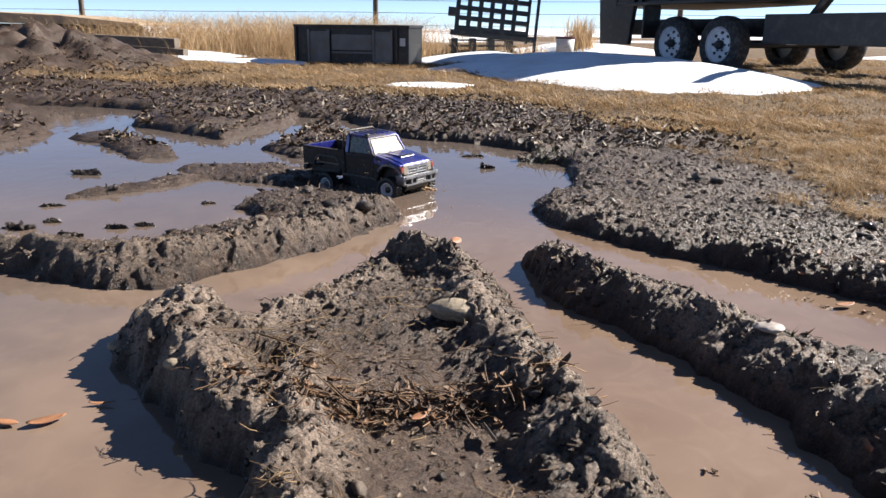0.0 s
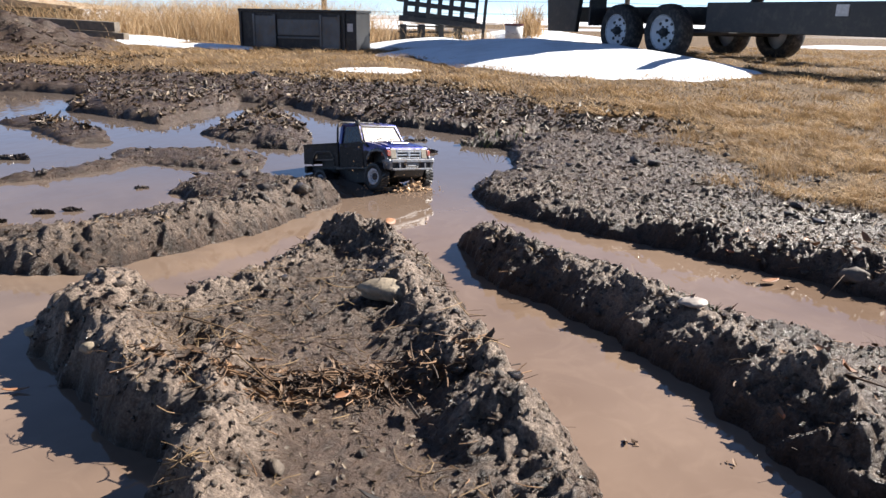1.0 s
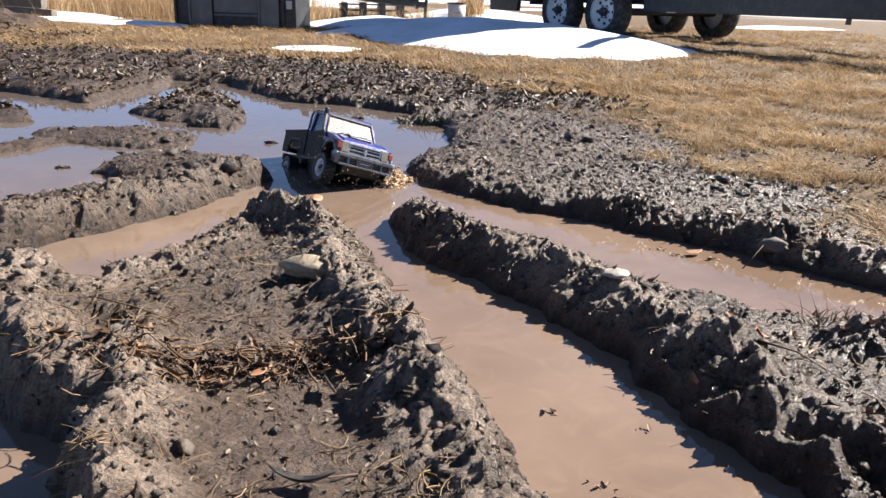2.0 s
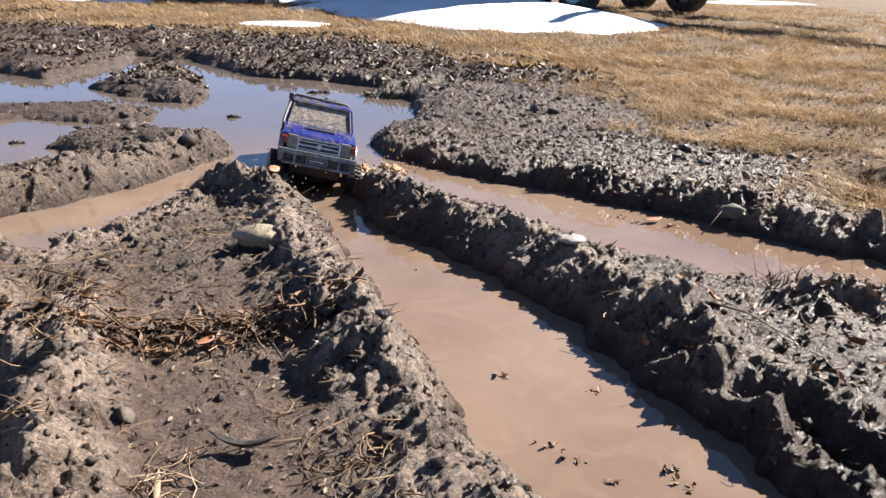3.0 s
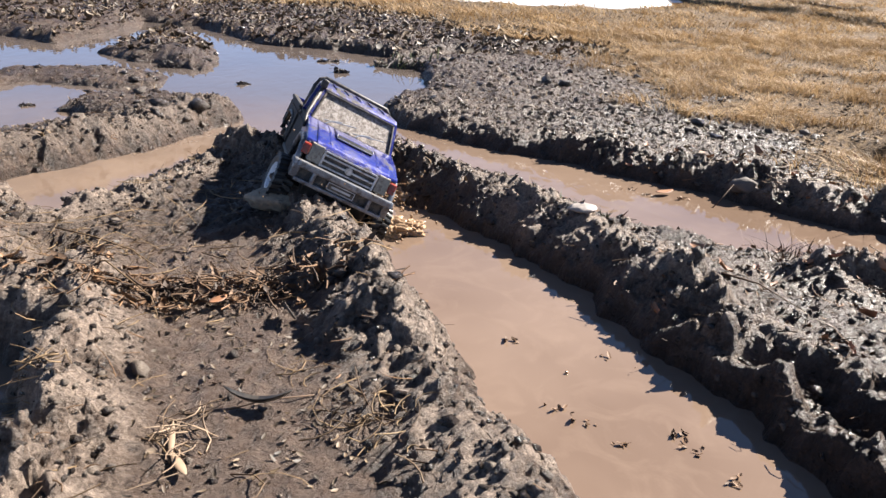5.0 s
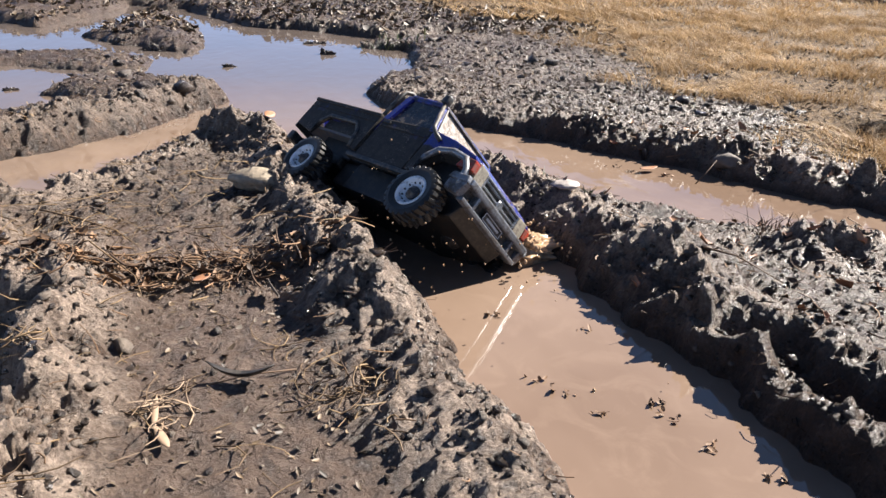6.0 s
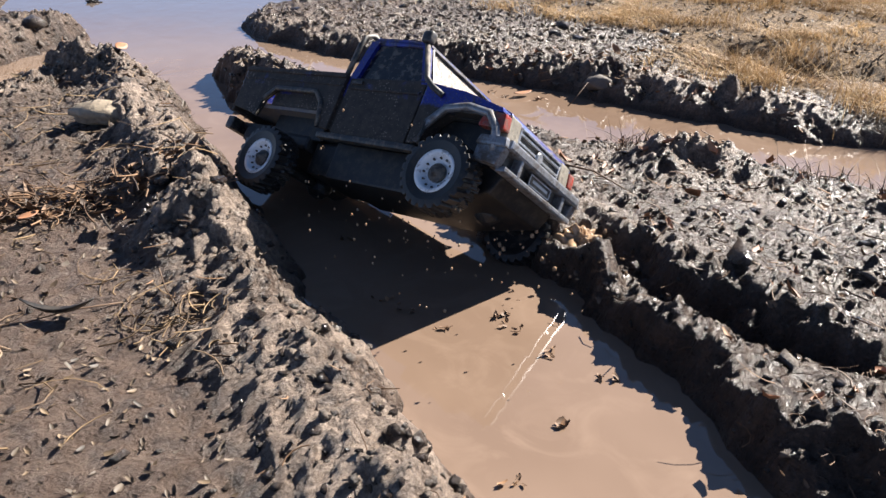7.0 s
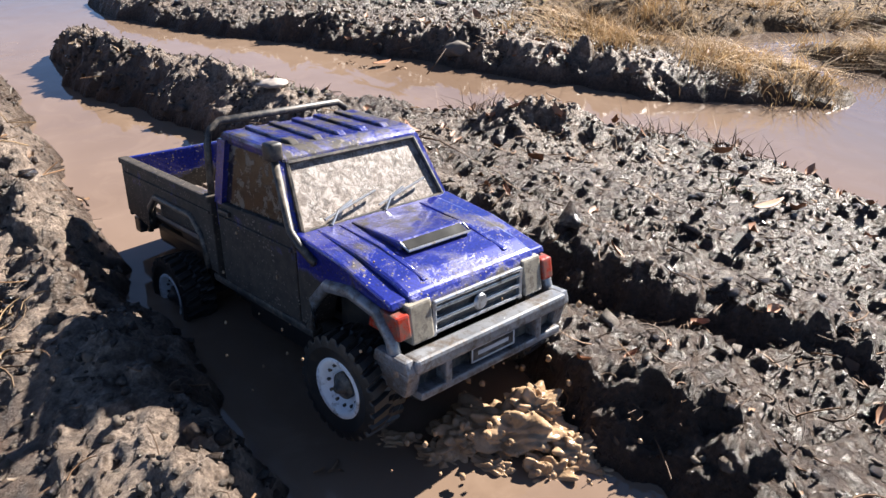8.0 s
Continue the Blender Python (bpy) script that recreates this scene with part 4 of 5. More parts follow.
bow = splash("water_splash", "brown water heaped up before the truck's bumper", [(0, 0, 0.004, 0.058, 0.036, 0.028, 1.0), (0.018, 0.012, 0.020, 0.028, 0.022, 0.026, 4.0), (-0.044, -0.012, 0.006, 0.032, 0.026, 0.018, 7.0), (0.052, -0.014, 0.004, 0.026, 0.022, 0.016, 17.0)], 60, 0.08, 5)
churn_r = splash("water_splash", "brown water churned up by the truck's wheels", [(0, 0, 0.0, 0.05, 0.034, 0.020, 11.0), (0.04, 0.012, 0.0, 0.03, 0.022, 0.016, 14.0)], 40, 0.08, 9)
lace = splash("water_splash", "low frothing edge of brown water thrown ahead of the truck", [(-0.085, 0.0, 0.004, 0.030, 0.014, 0.016, 21.0), (-0.045, -0.012, 0.004, 0.026, 0.018, 0.020, 23.0), (0.0, -0.014, 0.004, 0.030, 0.016, 0.018, 25.0), (0.045, -0.010, 0.004, 0.030, 0.018, 0.022, 27.0), (0.085, 0.002, 0.004, 0.024, 0.016, 0.016, 29.0), (0.010, 0.024, 0.008, 0.030, 0.018, 0.022, 31.0)], 22, 0.10, 15)
drops = tagged(new("water_drops"), "small bright water drops thrown up beside the wheels", "splash", kind="stuff")
b = bmesh.new()
r_ = random.Random(4)
for i in range(110):
    p = (r_.gauss(0, 0.13), r_.gauss(0, 0.05), abs(r_.gauss(0, 0.07)))
    s_ = r_.uniform(0.0006, 0.0016)
    lump(b, p, (s_, s_, s_ * 1.5), i, 1, 0.2, 1.0)
part("water_drop", b, SPLASH, drops, "", True)
SPLASHES = [
    (bow, [(0, -0.11, 2.84, -0.012, 0, 0, 0), (0.5, -0.02, 2.70, -0.014, 0, 0, 10), (1, 0.09, 2.56, -0.012, 0, 0, 20), (1.5, 0.20, 2.50, -0.008, 0, 0, 40), (2.8, 0.27, 2.09, -0.004, 0, 0, 60), (3, 0.27, 2.06, -0.002, 0, 0, 70), (3.5, 0.22, 1.90, -0.002, 0, 0, 95),
           (4, 0.22, 1.74, 0.0, 0, 0, 120), (4.5, 0.245, 1.58, 0.004, 0, 0, 150), (5.8, 0.455, 1.23, -0.004, 0, 0, 180), (6, 0.535, 1.19, 0.008, 0, 0, 200), (6.3, 0.60, 1.09, -0.030, 0, 0, 220), (6.5, 0.64, 1.03, -0.045, 0, 0, 245), (6.8, 0.70, 0.91, -0.010, 0, 0, 275), (7, 0.71, 0.875, 0.012, 0, 0, 300),
           (7.2, 0.67, 0.79, 0.002, 0, 0, 318), (7.5, 0.640, 0.640, 0.002, 0, 0, 327), (7.8, 0.672, 0.550, 0.006, 0, 0, 330), (8, 0.685, 0.492, 0.000, 0, 0, 333)]),
    (churn_r, [(0, -0.26, 2.86, -0.004, 0, 0, 0), (0.5, -0.15, 2.74, 0.0, 0, 0, 15), (1, 0.0, 2.56, -0.012, 0, 0, 30), (1.5, 0.12, 2.46, -0.012, 0, 0, 50), (2.8, 0.36, 2.16, -0.002, 0, 0, 80), (3, 0.35, 2.14, 0.0, 0, 0, 100),
               (3.5, 0.29, 2.06, 0.0, 0, 0, 115), (4, 0.275, 1.95, 0.004, 0, 0, 130), (4.5, 0.285, 1.79, 0.006, 0, 0, 160), (5.8, 0.44, 1.35, -0.02, 0, 0, 190), (6, 0.47, 1.28, -0.03, 0, 0, 200), (7, 0.64, 0.90, -0.03, 0, 0, 240), (7.5, 0.74, 0.74, -0.004, 0, 0, 260), (8, 0.80, 0.60, 0.0, 0, 0, 280)]),
    (lace, [(0, 0.10, 2.56, -0.06, 0, 0, -33), (6.4, 0.60, 0.80, -0.06, 0, 0, -33), (7.0, 0.60, 0.80, -0.06, 0, 0, -33), (7.2, 0.60, 0.72, -0.022, 0, 0, -33), (7.5, 0.613, 0.622, 0.002, 0, 0, -33), (7.8, 0.645, 0.535, -0.004, 0, 0, -32), (8, 0.66, 0.478, -0.014, 0, 0, -31)]),
    (drops, [(0, -0.2, 2.75, 0.02, 0, 0, -40), (1, 0.0, 2.5, 0.02, 0, 0, -50), (3, 0.12, 2.0, 0.02, 0, 0, -85), (4.5, 0.1, 1.5, 0.02, 0, 0, -85), (6, 0.35, 1.15, 0.03, 0, 0, -60), (7, 0.48, 0.9, 0.03, 0, 0, -58), (8, 0.56, 0.66, 0.01, 0, 0, -60)]),
]


# ---- litter, stones and plants on the mud ----
def scatter(n, x0, x1, y0, y1, keep, power=1.0):
    """Random places, denser towards y0 with a higher power, for which keep(z, grass, dry, x, y) holds."""
    x = rng.uniform(x0, x1, n)
    y = y0 + (y1 - y0) * rng.random(n) ** power
    z, g, d, s = survey(x, y)
    ok = keep(z, g, d, x, y)
    return x[ok], y[ok], z[ok]


def blades(name, x, y, z, tall, wide, lean, mat, label, category, segs=3, comb=None):
    n = len(x)
    a = rng.uniform(0, 2 * np.pi, n) if comb is None else comb + rng.normal(0, 0.6, n)
    h = tall * rng.uniform(0.5, 1.3, n)
    w = wide * rng.uniform(0.6, 1.3, n)
    l = lean * rng.uniform(0.2, 1.5, n) * h
    b2 = rng.uniform(0, 2 * np.pi, n)
    vs, fs = [], []
    per = 2 * segs + 1
    V = np.zeros((n, per, 3))
    for k in range(segs):
        t = k / segs
        cx, cy, cz = x + np.cos(a) * l * t * t, y + np.sin(a) * l * t * t, z + h * (t - 0.25 * t * t * lean) - 0.003
        ww = w * (1 - 0.7 * t)
        V[:, 2 * k] = np.column_stack([cx - np.cos(b2) * ww, cy - np.sin(b2) * ww, cz])
        V[:, 2 * k + 1] = np.column_stack([cx + np.cos(b2) * ww, cy + np.sin(b2) * ww, cz])
    V[:, -1] = np.column_stack([x + np.cos(a) * l, y + np.sin(a) * l, z + h * (1 - 0.25 * lean)])
    base = np.arange(n)[:, None] * per
    tris = []
    for k in range(segs - 1):
        tris += [base + np.array([[2 * k, 2 * k + 1, 2 * k + 3]]), base + np.array([[2 * k, 2 * k + 3, 2 * k + 2]])]
    tris.append(base + np.array([[per - 3, per - 2, per - 1]]))
    F = np.concatenate(tris)
    return tagged(fast_mesh(name, V.reshape(-1, 3), F, mat), label, category, kind="stuff")


def fast_mesh(name, V, F, mat, smooth=False):
    m = bpy.data.meshes.new(name)
    m.vertices.add(len(V))
    m.vertices.foreach_set("co", V.astype(np.float32).ravel())
    m.loops.add(F.size)
    m.loops.foreach_set("vertex_index", F.astype(np.int32).ravel())
    m.polygons.add(len(F))
    m.polygons.foreach_set("loop_start", np.arange(0, F.size, F.shape[1], dtype=np.int32))
    m.update(calc_edges=True)
    if smooth:
        m.polygons.foreach_set("use_smooth", np.ones(len(F), bool))
    m.materials.append(mat)
    return new(name, m)


def stalks(name, x, y, z, long_, thick, mat, label, category, rise=0.15, segs=4):
    """Bent three-sided stalks lying about."""
    n = len(x)
    L = long_ * rng.uniform(0.3, 1.4, n)
    a = rng.uniform(0, 2 * np.pi, n)
    bend = rng.normal(0, 0.9, n)
    tilt = rng.normal(0, rise, n)
    r = thick * rng.uniform(0.5, 1.4, n)
    V = np.zeros((n, (segs + 1) * 3, 3))
    for k in range(segs + 1):
        t = k / segs - 0.5
        ang = a + bend * t
        cx, cy = x + np.cos(ang) * L * t, y + np.sin(ang) * L * t
        cz = z + r + np.abs(tilt) * L * (t + 0.5) * 0.7 + 0.001
        rr = r * (1 - 0.5 * (t + 0.5))
        for j in range(3):
            q = 2 * np.pi * j / 3
            V[:, 3 * k + j] = np.column_stack([cx - np.sin(ang) * rr * np.cos(q), cy + np.cos(ang) * rr * np.cos(q), cz + rr * np.sin(q)])
    base = np.arange(n)[:, None] * (segs + 1) * 3
    F = []
    for k in range(segs):
        for j in range(3):
            p, q = 3 * k + j, 3 * k + (j + 1) % 3
            F.append(base + np.array([[p, q, q + 3, p + 3]]))
    return tagged(fast_mesh(name, V.reshape(-1, 3), np.concatenate(F), mat), label, category, kind="stuff")


def flakes(name, x, y, z, size, mat, label, category, curl=0.5):
    """Small curled leaf scraps."""
    n = len(x)
    s = size * rng.uniform(0.4, 1.5, n)
    a = rng.uniform(0, 2 * np.pi, n)
    tx, ty = rng.normal(0, 0.5, n), rng.normal(0, 0.5, n)
    V = np.zeros((n, 9, 3))
    for i in range(3):
        for j in range(3):
            u, v = (i - 1) * s, (j - 1) * s * 0.5 * (1.0 if i == 1 else 0.55)
            w = curl * s * ((j - 1) ** 2 * 0.5 + (i - 1) ** 2 * 0.3) * rng.uniform(0.5, 1.5, n)
            w = w + u * tx * 0.8 + v * ty
            V[:, 3 * i + j] = np.column_stack([x + u * np.cos(a) - v * np.sin(a), y + u * np.sin(a) + v * np.cos(a), z + w + s * 0.35])
    base = np.arange(n)[:, None] * 9
    F = [base + np.array([[3 * i + j, 3 * i + j + 3, 3 * i + j + 4, 3 * i + j + 1]]) for i in range(2) for j in range(2)]
    return tagged(fast_mesh(name, V.reshape(-1, 3), np.concatenate(F), mat), label, category, kind="stuff")


def strew_clods(name, x, y, z, size, label):
    tmp = bmesh.new()
    bmesh.ops.create_icosphere(tmp, subdivisions=1, radius=1.0)
    tmp.verts.ensure_lookup_table()
    B = np.array([v.co[:] for v in tmp.verts])
    T = np.array([[v.index for v in f.verts] for f in tmp.faces])
    tmp.free()
    n = len(x)
    s = size * np.exp(rng.normal(0, 0.45, n))
    off = rng.uniform(0, 50, (n, 1))
    k = 1 + 1.0 * perlin(B[None, :, 0] * 1.9 + off, B[None, :, 1] * 1.9 + B[None, :, 2] * 2.3 + off, 7) + 0.8 * perlin(B[None, :, 0] * 4.7 + off, B[None, :, 2] * 4.7 + B[None, :, 1] * 3 + off, 8)
    sx, sy, sz = rng.uniform(0.7, 1.4, n), rng.uniform(0.7, 1.4, n), rng.uniform(0.5, 1.0, n)
    V = np.stack([x[:, None] + B[None, :, 0] * k * (s * sx)[:, None], y[:, None] + B[None, :, 1] * k * (s * sy)[:, None], z[:, None] + 0.2 * s[:, None] + B[None, :, 2] * k * (s * sz)[:, None]], -1)
    F = (np.arange(n)[:, None, None] * len(B) + T[None]).reshape(-1, 3)
    return tagged(fast_mesh(name, V.reshape(-1, 3), F, CLOD, False), label, "mud", kind="stuff")


def in_calm(x, y):
    return shore(x, y, [(-0.18, 1.30), (0.02, 1.30), (0.11, 1.1), (0.18, 0.85), (0.23, 0.72), (0.28, 0.58), (0.33, 0.45), (0.36, 0.2), (0.05, 0.2), (0.0, 0.8), (-0.10, 1.1)]) > 0


cx, cy, cz = scatter(26000, -0.62, 1.5, 0.30, 2.5, lambda z, g, d, x, y: (z > 0.010) & (g < 0.5) & (rng.random(len(z)) < np.where(in_calm(x, y), 0.06, 0.30 + 0.65 * d)), 1.3)
strew_clods("mud_clods", cx[:7500], cy[:7500], cz[:7500], 0.0026, "crumbled wet mud clods on the banks")
strew_clods("mud_clods", cx[7500:7950], cy[7500:7950], cz[7500:7950], 0.0044, "larger torn mud clods along the ruts")
cx, cy, cz = scatter(5000, -2.3, 2.6, 2.0, 7.0, lambda z, g, d, x, y: (z > 0.012) & (g < 0.75), 1.2)
strew_clods("mud_clods", cx[:2600], cy[:2600], cz[:2600], 0.0065, "crumbled dark mud clods on the churned ground")
# straw and twigs caught on the island
x = rng.normal(0.0, 0.11, 330)
y = 1.06 + rng.normal(0, 0.030, 330) + 0.1 * x
flakes("leaf_scraps", x[:260], y[:260] + 0.006, height(x[:260], y[:260]) + 0.003, 0.0075, TWIG, "brown leaf scraps matted in the straw", "leaf litter", 0.8)
stalks("straw_litter", x, y, height(x, y) + rng.uniform(0, 0.010, 330), 0.038, 0.0016, TWIG, "matted brown straw and twigs on the mud", "straw", 0.3)
x = np.concatenate([rng.uniform(-0.3, 0.25, 240), rng.normal(-0.2, 0.06, 60)])
y = np.concatenate([rng.uniform(0.5, 1.5, 240), rng.normal(1.24, 0.04, 60)])
z = height(x, y)
ok = z > 0.01
stalks("straw_litter", x[ok], y[ok], z[ok], 0.06, 0.0009, STRAW, "loose pale straw stalks on the mud", "straw", 0.2)
x, y, z = scatter(2600, -1.2, 1.9, 0.4, 3.2, lambda z, g, d, x, y: (z > 0.012) & ~in_calm(x, y), 1.3)
stalks("twig_litter", x[:900], y[:900], z[:900], 0.035, 0.0009, TWIG, "short dark twigs and root hairs in the mud", "twigs", 0.35)
x, y, z = scatter(3000, -0.2, 0.3, 0.45, 1.35, lambda z, g, d, x, y: in_calm(x, y))
flakes("leaf_scraps", x[:900], y[:900], z[:900] - 0.001, 0.0032, LITTER, "small wet leaf scraps pressed in the mud", "leaf litter")
x, y, z = scatter(24000, -2.4, 3.0, 1.55, 7.5, lambda z, g, d, x, y: (z > 0.012) & (rng.random(len(z)) < 0.35 + 0.5 * np.clip(shore(x, y, BIGLAND) * 3, 0, 1)), 1.5)
flakes("leaf_scraps", x, y, z, 0.0052, LITTER, "dark leaf and grass scraps over the churned mud", "leaf litter", 0.9)
x, y, z = scatter(15000, -4.5, 2.5, 3.6, 8.5, lambda z, g, d, x, y: (z > 0.02) & (g < 0.95) & (rng.random(len(z)) < 0.75), 1.2)
flakes("leaf_scraps", x[:5000], y[:5000], z[:5000], 0.014, LITTER, "brown leaves and torn turf over the far mud", "leaf litter", 0.9)
flakes("leaf_scraps", x[5000:7600], y[5000:7600], z[5000:7600], 0.011, TWIG, "reddish brown leaves over the far mud", "leaf litter", 0.9)
x, y, z = scatter(18000, -1.8, 2.2, 1.5, 7.0, lambda z, g, d, x, y: (z > 0.012) & (g < 0.9) & (rng.random(len(z)) < 0.35 + 0.4 * g), 1.4)
blades("straw_stubble", x, y, z, 0.022, 0.0016, 1.6, STRAW, "short broken straw stubble in the mud", "straw", 2)
x, y, z = scatter(5000, 0.6, 1.6, 0.25, 1.9, lambda z, g, d, x, y: (z > 0.015) & (rng.random(len(z)) < 0.3 + 0.5 * (x > 0.8)))
flakes("leaf_scraps", x[1050:1180], y[1050:1180], z[1050:1180], 0.0085, LEAF, "curled tan leaves strewn on the wet mud", "leaf litter", 0.9)
flakes("leaf_scraps", x[:550], y[:550], z[:550] - 0.001, 0.0048, TWIG, "tan leaf and straw scraps strewn on the wet mud", "leaf litter", 0.7)
stalks("straw_litter", x[600:1050], y[600:1050], z[600:1050], 0.03, 0.0010, TWIG, "brown root hairs and straw on the wet mud", "straw", 0.4)
# dry meadow
def mats(x, y, per, spread, tall, wide, lean, label):
    """Clumps of grass, the blades of each combed one way and matted down."""
    way = np.repeat(rng.uniform(0, 2 * np.pi, len(x)) * 0.5 + 2.4, per)
    size = np.repeat(rng.uniform(0.5, 1.5, len(x)), per)
    bx = np.repeat(x, per) + rng.normal(0, spread, len(x) * per) * size
    by = np.repeat(y, per) + rng.normal(0, spread, len(x) * per) * size
    return blades("dry_grass", bx, by, height(bx, by), tall, wide, lean, GRASS, label, "grass", 3, way)


def thick(x, y, g, cut):
    return rng.random(len(x)) < (g > 0.2) * np.clip(g - cut + 1.3 * perlin(x * 3.2, y * 3.2, 33) + 0.8 * perlin(x * 1.3, y * 1.3, 35), 0, 1)


x, y, z = scatter(3800, 0.5, 4.4, 1.2, 4.8, lambda z, g, d, x, y: (z > 0.012) & thick(x, y, g, 0.42), 1.2)
mats(x, y, 34, 0.022, 0.060, 0.0013, 1.9, "matted dry tan grass at the edge of the mud")
x, y, z = scatter(6500, -5.5, 8.5, 4.3, 14.0, lambda z, g, d, x, y: thick(x, y, g, 0.38), 1.35)
mats(x, y, 16, 0.07, 0.085, 0.0036, 1.9, "short dry tan grass over the yard")


def tuft(name, cx_, cy_, n, spread, tall, wide, mat, label, category, lean=0.7):
    x = rng.normal(cx_, spread, n)
    y = rng.normal(cy_, spread, n)
    return blades(name, x, y, height(x, y), tall, wide, lean, mat, label, category)


for tx, ty, n, tall in ((1.36, 2.62, 160, 0.085), (1.42, 1.52, 200, 0.07), (1.55, 1.33, 200, 0.07), (1.62, 1.12, 160, 0.06), (1.47, 1.66, 160, 0.065), (1.95, 1.55, 200, 0.06), (1.75, 2.2, 160, 0.06), (2.0, 2.6, 160, 0.07), (1.3, 3.4, 140, 0.08)):
    tagged(tuft("grass_tuft", tx, ty, n, 0.045, tall, 0.0012, GRASS, "tuft of dry straw-coloured grass", "grass", 0.9), group="dry grass tufts")
for k in range(40):
    tx, ty = rnd.uniform(1.35, 4.2), rnd.uniform(1.7, 6.0)
    if height_at(tx, ty) > 0.02:
        tagged(tuft("grass_tuft", tx, ty, 110, rnd.uniform(0.03, 0.07), rnd.uniform(0.05, 0.085), 0.0014, GRASS, "tuft of dry straw-coloured grass", "grass", 1.0), group="dry grass tufts")
for tx, ty, n in ((0.97, 1.20, 90), (1.22, 1.03, 70), (1.30, 0.93, 60)):
    tagged(tuft("grass_tuft", tx, ty, n, 0.035, 0.045, 0.0011, TWIG, "tuft of dead brown grass roots on the mud bank", "grass", 1.2), group="dead grass tufts")
tagged(tuft("green_weed", 0.665, 1.37, 70, 0.022, 0.022, 0.0022, GREEN, "low green weeds growing on the mud bank", "weed", 0.8), group="green weeds")
tagged(tuft("green_weed", 0.38, 3.40, 130, 0.07, 0.05, 0.003, GREEN, "low green weeds at the water's edge", "weed", 0.8), group="green weeds")
tagged(tuft("green_weed", 1.16, 0.80, 25, 0.015, 0.015, 0.002, GREEN, "low green weeds growing on the mud bank", "weed", 0.8), group="green weeds")


def stone(name, x, y, size, mat, label, seed, sink=0.3, squash=0.7):
    b = bmesh.new()
    lump(b, (0, 0, 0), size, seed, 3, 0.28, squash)
    ob = link_mesh(name, b, mat, smooth=True)
    ob.location = (x, y, height_at(x, y) + size[2] * squash * (1 - 2 * sink))
    return tagged(ob, label, "stone")


stone("stone", 0.088, 1.372, (0.056, 0.034, 0.028), PALESTONE, "pale tan stone half sunk in the mud ridge", 2.0, 0.36)
stone("flat_stone", 0.625, 1.315, (0.025, 0.021, 0.006), DISCSTONE, "pale flat round stone lying on the mud ridge", 4.0, 0.1, 1.0)
stone("pebble", -0.531, 1.30, (0.015, 0.013, 0.012), PALESTONE, "small tan pebble on the mud bank", 6.0, 0.2)
stone("pebble", -0.35, 1.121, (0.014, 0.010, 0.014), PALESTONE, "small orange-tan lump of clay on the mud", 7.0, 0.2)
stone("mud_ball", 1.09, 1.627, (0.030, 0.028, 0.026), simple("grey_dry_mud", (0.15, 0.125, 0.105), 0.8, var=0.45, scale=60, bumpy=0.004), "rounded lump of drier grey mud on the bank", 9.0, 0.3)


def leaf(name, x, y, z, long_, wide, mat, label, turn, tilt=0.0, curl=0.35, category="leaf"):
    b = bmesh.new()
    n = 8
    rows = []
    for i in range(n + 1):
        t = i / n
        w = wide * math.sin(math.pi * min(1, t * 0.93 + 0.05)) ** 0.8
        rows.append([b.verts.new((long_ * (t - 0.5), w * k, curl * (abs(k) * w * 0.8 + long_ * 0.25 * (t - 0.5) ** 2 * 4))) for k in (-0.5, 0, 0.5)])
    for r0, r1 in zip(rows, rows[1:]):
        for k in range(2):
            b.faces.new((r0[k], r0[k + 1], r1[k + 1], r1[k]))
    ext = bmesh.ops.extrude_face_region(b, geom=list(b.faces))
    bmesh.ops.translate(b, vec=(0, 0, 0.0008), verts=[e for e in ext["geom"] if isinstance(e, bmesh.types.BMVert)])
    bmesh.ops.recalc_face_normals(b, faces=b.faces)
    ob = link_mesh(name, b, mat, smooth=True)
    ob.matrix_basis = pose(x, y, z, tilt, 0, turn)
    return tagged(ob, label, category)


leaf("dead_leaf", -0.525, 1.06, 0.003, 0.055, 0.022, LEAF, "orange-brown dead leaf floating on the water", 35)
leaf("dead_leaf", -0.58, 1.05, 0.003, 0.04, 0.016, LEAF, "orange-brown dead leaf floating on the water", -10)
leaf("dead_leaf", -0.47, 1.12, 0.003, 0.04, 0.008, LEAF, "narrow brown leaf floating on the water", 10)
leaf("dead_leaf", 0.068, 1.722, height_at(0.068, 1.722) + 0.008, 0.034, 0.022, LEAF, "curled orange leaf on the tip of the bank", 60, 30)
leaf("dead_leaf", 1.44, 0.93, height_at(1.44, 0.93) + 0.025, 0.05, 0.03, LEAF, "curled orange leaf on the mud bank", 80, 60)
leaf("dead_leaf", 1.16, 0.72, height_at(1.16, 0.72) + 0.01, 0.06, 0.014, LEAF, "narrow tan leaf on the wet mud", 10)
leaf("dead_leaf", 0.92, 1.66, 0.006, 0.05, 0.02, LEAF, "brown leaf floating among scraps in the rut", 20)
leaf("dead_leaf", 0.04, 1.02, height_at(0.04, 1.02) + 0.01, 0.03, 0.016, LEAF, "reddish leaf among the straw", 50)
for lx, ly, ll, lw, lt in ((0.060, 0.680, 0.040, 0.008, 120), (0.045, 0.72, 0.06, 0.005, 100)):
    leaf("dry_stalk", lx, ly, height_at(lx, ly) + 0.006, ll, lw * 1.3, PALELEAF, "pale broken dry stalk lying on the mud", lt, 12, 0.12, "stalk")
x, y = rng.normal(0.05, 0.012, 26), rng.normal(0.725, 0.03, 26)
stalks("straw_litter", x, y, height(x, y), 0.05, 0.0012, PALELEAF, "small bunch of pale straw on the mud", "straw", 0.3)
x, y = rng.normal(-0.13, 0.025, 40), rng.normal(0.80, 0.015, 40)
